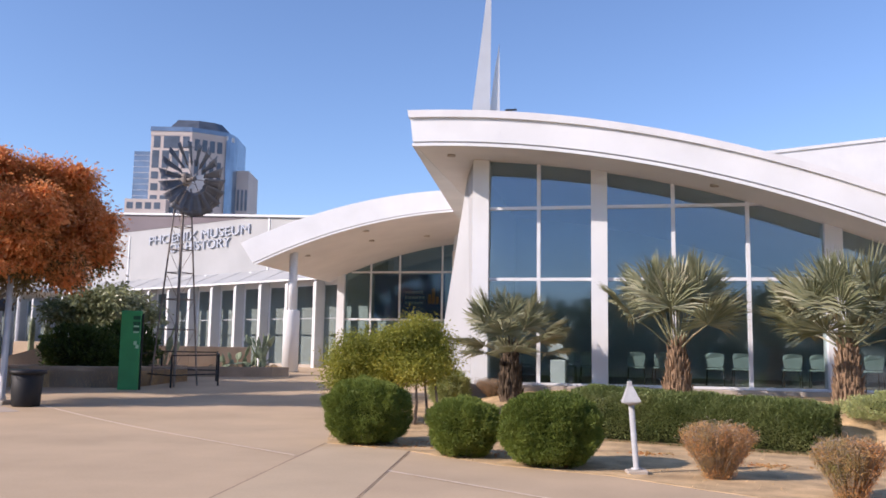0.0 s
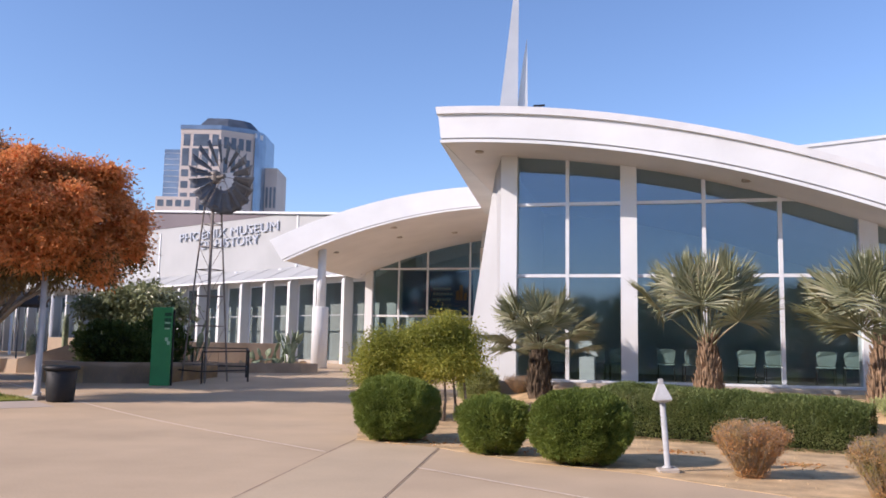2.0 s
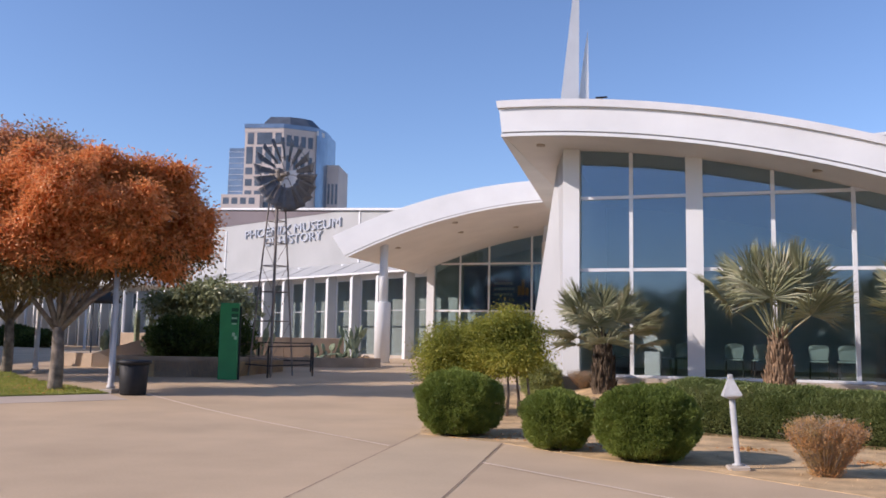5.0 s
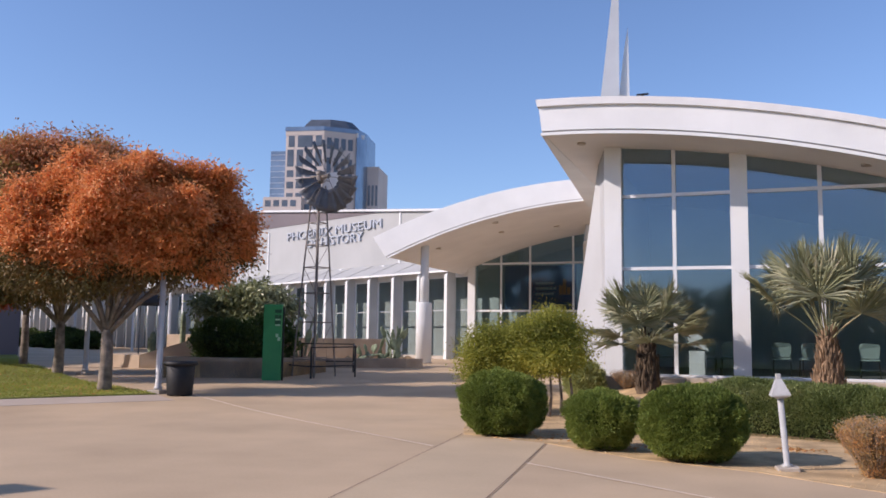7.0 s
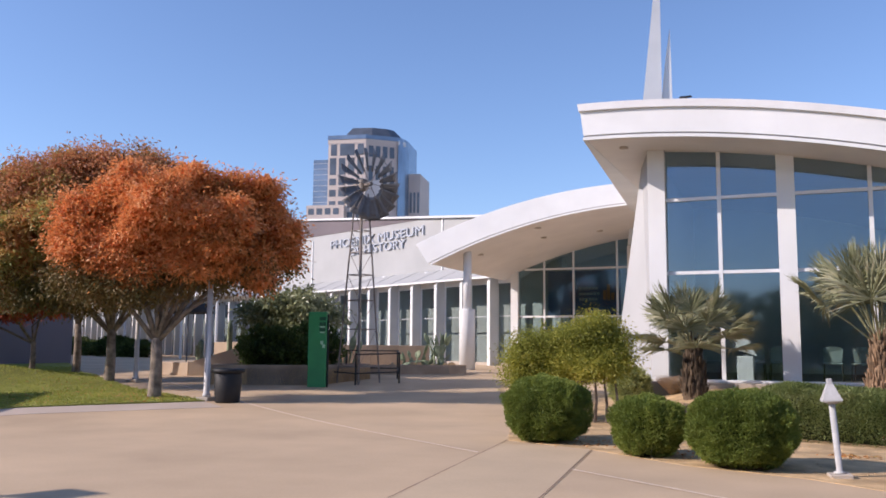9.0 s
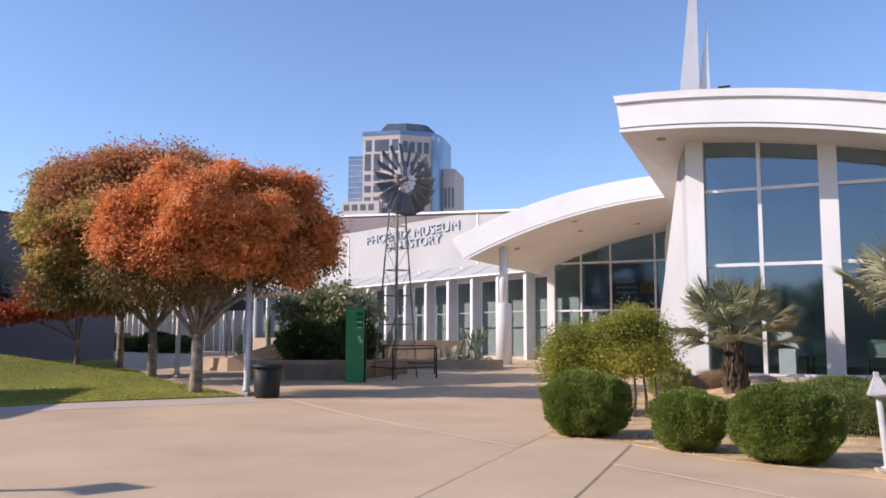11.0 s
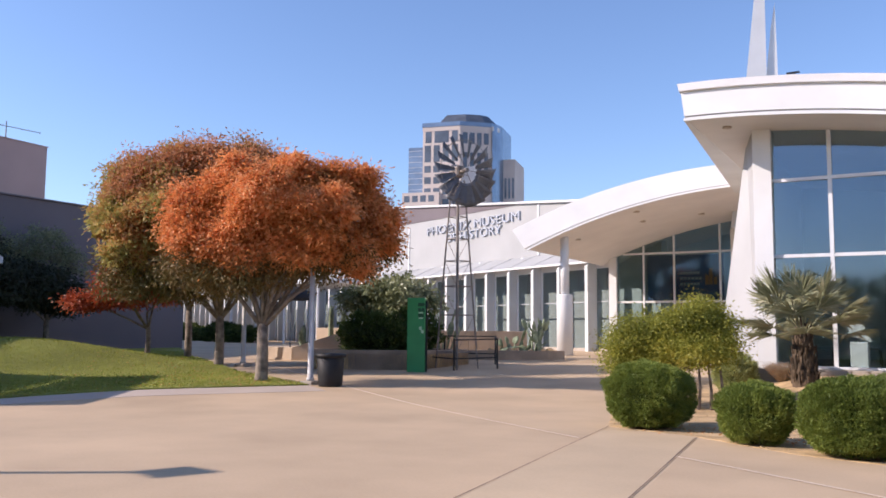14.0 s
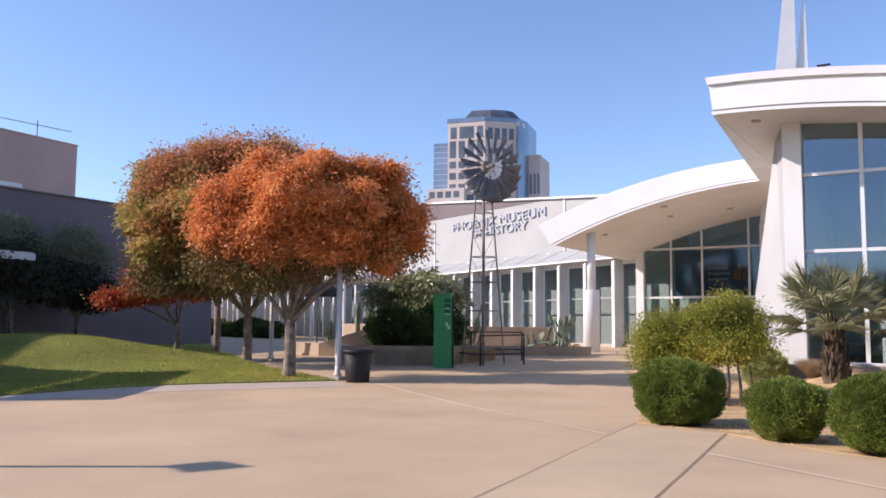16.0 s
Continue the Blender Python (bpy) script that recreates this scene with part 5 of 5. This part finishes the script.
head = part("gearbox", Shape().box(-0.18, 0.35, -0.14, 0.14, -0.18, 0.2, 0.05), M_RUST, mill, "dark gearbox")
head.location = (0, 0, 6.25)
head.rotation_euler = (0, 0, radians(171.0))
axle = part("hub", Shape().tube([(-0.5, 0, 0), (0.1, 0, 0)], 0.07, 12), M_RUST, head)
NB, RW = 18, 1.15
for k in range(NB):
    a = 2 * math.pi * k / NB
    s = Shape()
    ca, sa = math.cos(a), math.sin(a)
    rad, tan = Vector((0, ca, sa)), Vector((0, -sa, ca))
    ax = Vector((1, 0, 0))
    rows = 5
    for i in range(rows + 1):
        r = 0.42 + (RW - 0.42) * i / rows
        half = 0.5 * (0.13 + 0.24 * (r - 0.42) / (RW - 0.42))
        for j in range(4):
            f = j / 3 * 2 - 1
            s.v.append(tuple(rad * r + tan * f * half * 0.86 + ax * (f * half * 0.62 + 0.03 * (1 - f * f) - 0.42)))
    s.f += [(i * 4 + j, i * 4 + j + 1, (i + 1) * 4 + j + 1, (i + 1) * 4 + j) for i in range(rows) for j in range(3)]
    bl = part("blade", s, M_STEEL, head, "curved galvanised blade", True)
    md = bl.modifiers.new("thickness", "SOLIDIFY")
    md.thickness = 0.006
for r in (0.52, 0.97):
    part("wheel_ring", Shape().tube([Vector((-0.42, r * math.cos(2 * math.pi * k / 36), r * math.sin(2 * math.pi * k / 36))) for k in range(37)], 0.012, 5), M_RUST, head)
for k in range(6):
    a = 2 * math.pi * k / 6
    part("spoke", Shape().tube([(-0.42, 0, 0), (-0.42, 0.98 * math.cos(a), 0.98 * math.sin(a))], 0.012, 5), M_RUST, head)
part("tail_boom", Shape().tube([(0.3, 0, 0.05), (0.5, -0.75, 0.05)], 0.02, 5), M_RUST, head)
part("tail_vane", Shape().extrude([(0.4, -0.4, -0.25), (0.6, -1.2, -0.35), (0.6, -1.2, 0.45), (0.4, -0.4, 0.25)], (0.01, 0.003, 0)), M_CAP, head, "sheet metal tail vane")
# rail round the windmill
rail = thing("pipe_rail", (0, 0, 0), "dark pipe railing around the windmill", "railing")
RP = [(-13.9, 23.2), (-12.6, 22.75), (-11.8, 24.1), (-12.6, 25.6), (-14.2, 25.0)]
for x, y in RP:
    z = plaza_z(x, y)
    part("post", Shape().tube([(x, y, z), (x, y, z + 0.95)], 0.03, 8), M_BLACK, rail)
for (xa, ya), (xb, yb) in zip(RP, RP[1:] + RP[:1]):
    for h in (0.35, 0.92):
        if (xa, h) == (-13.9, 0.92):
            continue
        part("rail", Shape().tube([(xa, ya, plaza_z(xa, ya) + h), (xb, yb, plaza_z(xb, yb) + h)], 0.02, 6), M_BLACK, rail)

# ---- interior of the hall ----
def chair(x, y, turn, label="grey-green moulded chair on thin metal legs behind the glass"):
    ob = thing("moulded_chair", (x, y, 0.72), label, "chair", "chairs in the hall")
    part("seat", Shape().box(-0.23, 0.23, -0.22, 0.22, 0.42, 0.47, 0.022), M_CHAIR, ob)
    shell = Shape()
    outline = [(0.19, 0.0), (0.215, 0.1), (0.235, 0.22), (0.235, 0.29), (0.215, 0.335), (0.17, 0.36), (0.08, 0.37)]
    outline += [(-x, z) for x, z in outline[::-1]]
    m = len(outline)
    for thick in (0.0, 0.03):
        shell.v += [(x, 0.2 + 0.22 * z - 0.9 * x * x + thick, 0.49 + z) for x, z in outline]
    shell.f = [tuple(range(m)), tuple(range(2 * m - 1, m - 1, -1))] + [(k, m + k, m + (k + 1) % m, (k + 1) % m) for k in range(m)]
    part("backrest", shell, M_CHAIR, ob, "rounded moulded back")
    for lx in (-0.2, 0.2):
        for ly in (-0.18, 0.2):
            part("leg", Shape().tube([(lx, ly, 0.43), (lx * 1.1, ly * 1.15, 0)], 0.012, 6), M_BLACK, ob)
    ob.rotation_euler = (0, 0, radians(turn))
    return ob


first = chair(-2.35, 23.4, 180)
for x, y in ((-1.3, 23.4), (-0.75, 23.4), (0.5, 23.3), (1.15, 23.3), (2.5, 23.3), (3.15, 23.3), (4.4, 23.4), (5.05, 23.4), (6.3, 23.4), (7.0, 23.4), (8.2, 23.4)):
    copy_thing(first, pose(x, y, 0.72, 0, 0, 180 + 8 * math.sin(x * 7)))
kiosk = thing("display_stand", (-1.5, 22.6, 0.72), "small white display stand with a sloping panel", "stand")
part("cabinet", Shape().box(-0.2, 0.2, -0.2, 0.2, 0, 0.62, 0.02), M_WHITE, kiosk)
part("panel", Shape().extrude([(-0.28, -0.2, 0.8), (0.28, -0.2, 0.62), (0.1, -0.2, 1.02), (-0.28, -0.2, 1.12)], (0, 0.05, 0)), M_WHITE, kiosk)
part("arm", Shape().box(-0.03, 0.03, -0.1, 0.1, 0.6, 0.85), M_STEEL, kiosk)

lamp_post(-13.86, 1.98, 4.02, "grey lamp post with a wide pointed hood standing on the plaza")

# ---- shade canopy by the lawn ----
shade = thing("shade_canopy", (0, 0, 0), "white flat-roofed shade canopy on slim posts at the lawn", "canopy")
ROOFS = [[(-23.0, 13.25), (-19.9, 7.6), (-21.5, 6.1), (-24.6, 11.75)], [(-24.83, 11.6), (-21.73, 5.95), (-23.9, 3.7), (-27.0, 9.35)], [(-27.2, 9.2), (-24.1, 3.55), (-26.3, 1.3), (-29.4, 6.95)]]
for corners in ROOFS:
    quad = [Vector((x, y, 3.40)) for x, y in corners]
    part("roof_panel", Shape().extrude(quad, (0, 0, 0.09)), M_WHITE, shade)
    inward = (quad[2] + quad[3] - quad[0] - quad[1]).normalized() * 0.07
    part("edge_beam", Shape().extrude([quad[0], quad[1], quad[1] + inward, quad[0] + inward], (0, 0, -0.14)), M_FRAME, shade)
for (xa, ya), (xb, yb) in (((-23.6, 12.0), (-28.7, 6.9)), ((-20.6, 7.5), (-26.0, 2.2))):
    part("cross_beam", Shape().tube([(xa, ya, 3.34), (xb, yb, 3.34)], 0.055, 8), M_FRAME, shade)
    for x, y in ((xa, ya), (xb, yb)):
        part("post", Shape().tube([(x, y, -0.05), (x, y, 3.34)], 0.06, 10), M_POLE, shade)

# ---- low walls, cacti and umbrella before the wing ----
def low_wall(name, pts, z0, z1, label, thick=0.25, material=M_TERRACE):
    ob = thing(name, (0, 0, 0), label, "wall", kind="")
    for (xa, ya), (xb, yb) in zip(pts, pts[1:]):
        d = Vector((xb - xa, yb - ya, 0))
        mm = Matrix.Translation((xa, ya, 0)) @ Matrix.Rotation(math.atan2(d.y, d.x), 4, "Z")
        part("wall_length", Shape().box(0, d.length - 0.004, 0, thick, z0, z1, 0.012, mm), material, ob)
    return ob


lower = low_wall("terrace_wall", [(-16.6, 26.0), (-14.5, 26.95), (-13.2, 27.6), (-11.85, 28.3), (-11.4, 28.8)], 0.3, 0.86, "low curved concrete terrace wall holding a gravel bed")
part("gravel_fill", Shape().extrude([(x, y, 0.4) for x, y in ((-16.6, 26.2), (-14.5, 27.1), (-13.2, 27.8), (-11.95, 28.45), (-11.5, 28.95), (-12.9, 30.2), (-14.2, 32.0), (-19, 30))], (0, 0, 0.42)), M_SAND, lower, "gravel fill")
low_wall("terrace_wall", [(-17.4, 28.0), (-15.4, 29.0), (-13.4, 30.0)], 0.5, 1.55, "upper board-marked concrete terrace wall")
ramp = low_wall("terrace_wall", [(-20.7, 23.25), (-19.29, 23.25)], 0.3, 0.92, "sunlit tan concrete wall rising in a ramp on the terrace", 0.4, M_SUNLITWALL)
ramp_run = Vector((1.78, 0.93, 0))
part("ramp_length", Shape().extrude([(-19.27, 23.25, 0.3), (-17.49, 24.18, 0.3), (-17.49, 24.18, 1.56), (-19.27, 23.25, 0.92)], Vector((-ramp_run.y, ramp_run.x, 0)).normalized() * 0.4), M_SUNLITWALL, ramp, "sloping wall length")
low_wall("terrace_wall", [(-20.4, 26.0), (-18.29, 26.0)], 0.4, 1.62, "sunlit tan concrete wall at the top of the terrace", 0.3, M_SUNLITWALL)
# rocks on the terrace gravel
rng = np.random.default_rng(83)
for x, y in ((-12.2, 28.75), (-12.05, 28.95), (-13.3, 28.3), (-13.9, 27.9), (-12.6, 28.5)):
    rock = Shape()
    r = 0.09 + 0.07 * rng.random()
    rock.v = [(r * (1 + 0.25 * rng.normal()) * math.cos(a) * k, r * (1 + 0.25 * rng.normal()) * math.sin(a) * k, z * r) for k, z in ((1.0, 0.0), (0.9, 0.6), (0.4, 0.95)) for a in [2 * math.pi * j / 7 for j in range(7)]]
    rock.f = [(7 * i + j, 7 * i + (j + 1) % 7, 7 * i + 7 + (j + 1) % 7, 7 * i + 7 + j) for i in range(2) for j in range(7)] + [tuple(range(14, 21)), tuple(range(6, -1, -1))]
    solid("rock", rock, M_SAND, "pale rounded rock on the terrace gravel", "rock", group="terrace rocks", at=(x, y, 0.815))


def pear_cactus(at, seed, label, n=16, size=0.26):
    rng = np.random.default_rng(seed)
    ob = thing("prickly_pear", at, label, "cactus", "cacti on the terrace")
    spots = [(Vector((0, 0, 0)), 0.0)]
    for k in range(n):
        base, _ = spots[rng.integers(0, min(len(spots), 6))] if k > 2 else (Vector((0.25 * k - 0.25, 0.05 * k, 0)), 0)
        lean = rng.normal() * 0.75
        az = rng.random() * math.pi
        d = Vector((math.sin(lean) * math.cos(az), math.sin(lean) * math.sin(az), math.cos(lean)))
        c = base + d * size * 0.8
        s = Shape()
        bm = bmesh.new()
        bmesh.ops.create_icosphere(bm, subdivisions=2, radius=1)
        mm = Matrix.Translation(c) @ d.to_track_quat("Z", "X").to_matrix().to_4x4() @ Matrix.Rotation(rng.random() * 3, 4, "Z") @ Matrix.Diagonal((size * 0.62, size * 0.14, size * 0.9, 1))
        bm.verts.index_update()
        s.v = [tuple(mm @ v.co) for v in bm.verts]
        s.f = [tuple(v.index for v in f.verts) for f in bm.faces]
        bm.free()
        part("pad", s, M_CACTUS, ob, "", True)
        spots.append((base + d * size * 1.5, 0))
    return ob


def paddle_cactus(at, stems, seed, label):
    """Upright chains of long flat pads. stems: root x, y, lean to the east, pads, pad length."""
    rng = np.random.default_rng(seed)
    ob = thing("paddle_cactus", at, label, "cactus", "cacti on the terrace")
    for rx, ry, lean, count, size in stems:
        base = Vector((rx, ry, -0.03))
        for k in range(count):
            d = Vector((math.sin(lean) * 0.88, math.sin(lean) * 0.45, math.cos(lean)))
            bm = bmesh.new()
            bmesh.ops.create_icosphere(bm, subdivisions=2, radius=1)
            mm = Matrix.Translation(base + d * size * 0.48) @ d.to_track_quat("Z", "X").to_matrix().to_4x4() @ Matrix.Rotation(0.5 + rng.random() * 1.2, 4, "Z") @ Matrix.Diagonal((size * 0.24, size * 0.07, size * 0.52, 1))
            bm.verts.index_update()
            s = Shape()
            s.v = [tuple(mm @ v.co) for v in bm.verts]
            s.f = [tuple(v.index for v in f.verts) for f in bm.faces]
            bm.free()
            part("pad", s, M_CACTUS, ob, "", True)
            base = base + d * size * 0.92
            lean += rng.normal() * 0.22
    return ob


def column_cactus(at, arms, label):
    ob = thing("column_cactus", at, label, "cactus", "cacti on the terrace")
    for k, (dx, dy, h, r) in enumerate(arms):
        s = Shape()
        n, rows = 14, 9
        for i in range(rows + 1):
            t = i / rows
            rr = r * (1 if t < 0.8 else math.sqrt(max(0.02, 1 - ((t - 0.8) / 0.2) ** 2)))
            for j in range(n):
                q = rr * (1.0 if j % 2 else 0.84)
                s.v.append((dx * min(1, t * 3) + q * math.cos(2 * math.pi * j / n), dy * min(1, t * 3) + q * math.sin(2 * math.pi * j / n), h * t))
        s.f += [(i * n + j, i * n + (j + 1) % n, (i + 1) * n + (j + 1) % n, (i + 1) * n + j) for i in range(rows) for j in range(n)]
        s.f.append(tuple(range(rows * n, rows * n + n)))
        part("stem", s, M_CACTUS, ob, "", True)
    return ob


rng = np.random.default_rng(61)
paddle_cactus((-12.66, 28.86, 0.82), [(rng.normal() * 0.28, rng.normal() * 0.15, rng.normal() * 0.42, 2 + int(rng.random() * 2), 0.36 + 0.1 * rng.random()) for k in range(14)], 61, "clump of pale upright paddle cactus on the terrace gravel")
pear_cactus((-13.6, 28.6, 0.82), 62, "small prickly pear beside the terrace wall", 9, 0.18)
paddle_cactus((-15.45, 26.9, 0.82), [(0.0, 0.0, -0.28, 3, 0.52), (0.1, 0.05, 0.1, 1, 0.5)], 63, "dark paddle cactus leaning over the terrace wall")
paddle_cactus((-15.25, 27.0, 0.82), [(0.0, 0.0, 0.2, 3, 0.58), (0.15, 0.0, 0.35, 2, 0.5)], 64, "tall dark paddle cactus behind the windmill")
column_cactus((-19.2, 23.75, 0.9), [(0.0, 0, 0.8, 0.10), (-0.2, 0.1, 0.62, 0.08), (0.2, 0.1, 0.72, 0.08)], "ribbed columnar cactus on the tan ramp wall")
column_cactus((-19.4, 25.6, 0.55), [(0.0, 0, 1.9, 0.10), (0.42, 0.2, 1.75, 0.09), (0.7, 0.4, 1.5, 0.08)], "tall dark columnar cacti before the tan wall")
umbrella = thing("patio_umbrella", (-24.35, 29.25, 0.58), "open black canvas patio umbrella on a slim pole", "umbrella")
part("pole", Shape().tube([(0, 0, 0), (0, 0, 2.8)], 0.03, 8), M_STEEL, umbrella)
part("canopy", Shape().lathe([(1.05, 2.26), (1.05, 2.36), (0.95, 2.52), (0.66, 2.72), (0.35, 2.82), (0.04, 2.86)], 16), M_CANVAS, umbrella, "", True)
part("base", Shape().lathe([(0.3, 0), (0.3, 0.08), (0.06, 0.12)], 16), M_CONC, umbrella)
clipped_shrub((4.75, 15.6, bed_z(4.75, 15.6)), 0.95, 0.8, 0.42, 17, "low spreading yellow-green shrub beside the hedge", "spreading_shrub", M_FEATHER, 16000, 0.06, "low shrubs")

# ---- grass ----
rng = np.random.default_rng(71)
inside = in_poly(LAWN)
pts = []
while len(pts) < 60000:
    x, y = rng.uniform(-29, -13.4), rng.uniform(4.5, 24)
    if rng.random() < min(1.0, (18.0 / math.hypot(x, y)) ** 2) and inside(x, y):
        pts.append((x, y, berm_z(x, y)))
pts = np.array(pts)
blades = new("grass", leaf_mesh("grass", pts, rng.normal(size=pts.shape) * 0.45 + np.array([0, 0, 1.0]), 0.055, 0.02, M_GRASS, rng))
tagged(blades, "short mown green grass blades covering the lawn mound", "grass", kind="stuff")

# ---- trees behind the viewer, which the glass mirrors ----
rng = np.random.default_rng(91)
for k in range(15):
    x = -40 + 6.5 * k + rng.normal() * 0.8
    y = -13 + rng.normal() * 1.2
    hgt = 4.6 + 1.6 * rng.random()
    broad_tree("park_tree", (x, y, 0.0), 1.0, [(0, 0, hgt * 0.66, 2.6, hgt * 0.34), (-2.0, 0.3, hgt * 0.42, 2.0, hgt * 0.4), (2.0, -0.2, hgt * 0.42, 2.0, hgt * 0.4), (0, 0.5, 1.0, 2.6, 1.0)], 92 + k, M_DARKLEAF,
               "dense dark green park tree across the plaza", 0.2, 8500, 0.45, "park trees across the plaza")

# ---- loose stones on the bed ----
rng = np.random.default_rng(81)
inside_bed = in_poly(BED)
stones = Shape()
count = 0
while count < 2600:
    x, y = rng.uniform(-5, 6), rng.uniform(8.5, 19)
    if not inside_bed(x, y):
        continue
    count += 1
    r = 0.008 + 0.02 * rng.random() ** 4
    a = rng.random() * 3
    z = bed_z(x, y)
    ca, sa = math.cos(a) * r, math.sin(a) * r
    stones.add([(x + ca, y + sa, z - 0.004), (x - sa, y + ca, z - 0.004), (x - ca, y - sa, z - 0.004), (x + sa, y - ca, z - 0.004), (x + ca * 0.2, y, z + r * (0.6 + 0.5 * rng.random()))],
               [(0, 1, 4), (1, 2, 4), (2, 3, 4), (3, 0, 4)])
tagged(new("gravel", stones.mesh("gravel", M_SAND)), "loose tan gravel stones scattered over the planting bed", "gravel", kind="stuff")

# ---- dark shrubs below the porch ----
for k in range(7):
    a = 31.0 + 4.2 * k
    x, y = -13.2 - 0.883 * a - 0.469 * 7.6, 39.6 + 0.469 * a - 0.883 * 7.6
    clipped_shrub((x, y, plaza_z(x, y)), 1.5, 1.2, 1.1 + 0.3 * math.sin(k * 2.3), 120 + k, "loose dark green shrub along the porch edge", "porch_shrub", M_DARKLEAF, 3500, 0.2, "shrubs along the porch", 0.5)

# ---- dry leaf litter ----
rng = np.random.default_rng(131)
spots = [(0.45, 13.6, 0.16, 120), (2.0, 12.6, 0.2, 140), (-2.9, 13.6, 0.5, 160), (-1.5, 12.9, 0.4, 120)]
pts = []
for x, y, r, n in spots:
    for _ in range(n):
        px, py = x + rng.normal() * r, y + rng.normal() * r * 0.7
        pts.append((px, py, bed_z(px, py) + 0.006))
while len(pts) < 1100:
    px, py = -16.0 + rng.normal() * 2.2, 17.0 + rng.normal() * 1.6
    if inside(px, py):
        pts.append((px, py, berm_z(px, py) + 0.02))
pts = np.array(pts)
flat = rng.normal(size=pts.shape) * np.array([1, 1, 0.12])
tagged(new("leaf_litter", leaf_mesh("leaf_litter", pts, flat, 0.06, 0.03, M_DRY, rng, 0.08)), "scattered dry brown leaves on the gravel and the lawn", "leaf litter", kind="stuff")
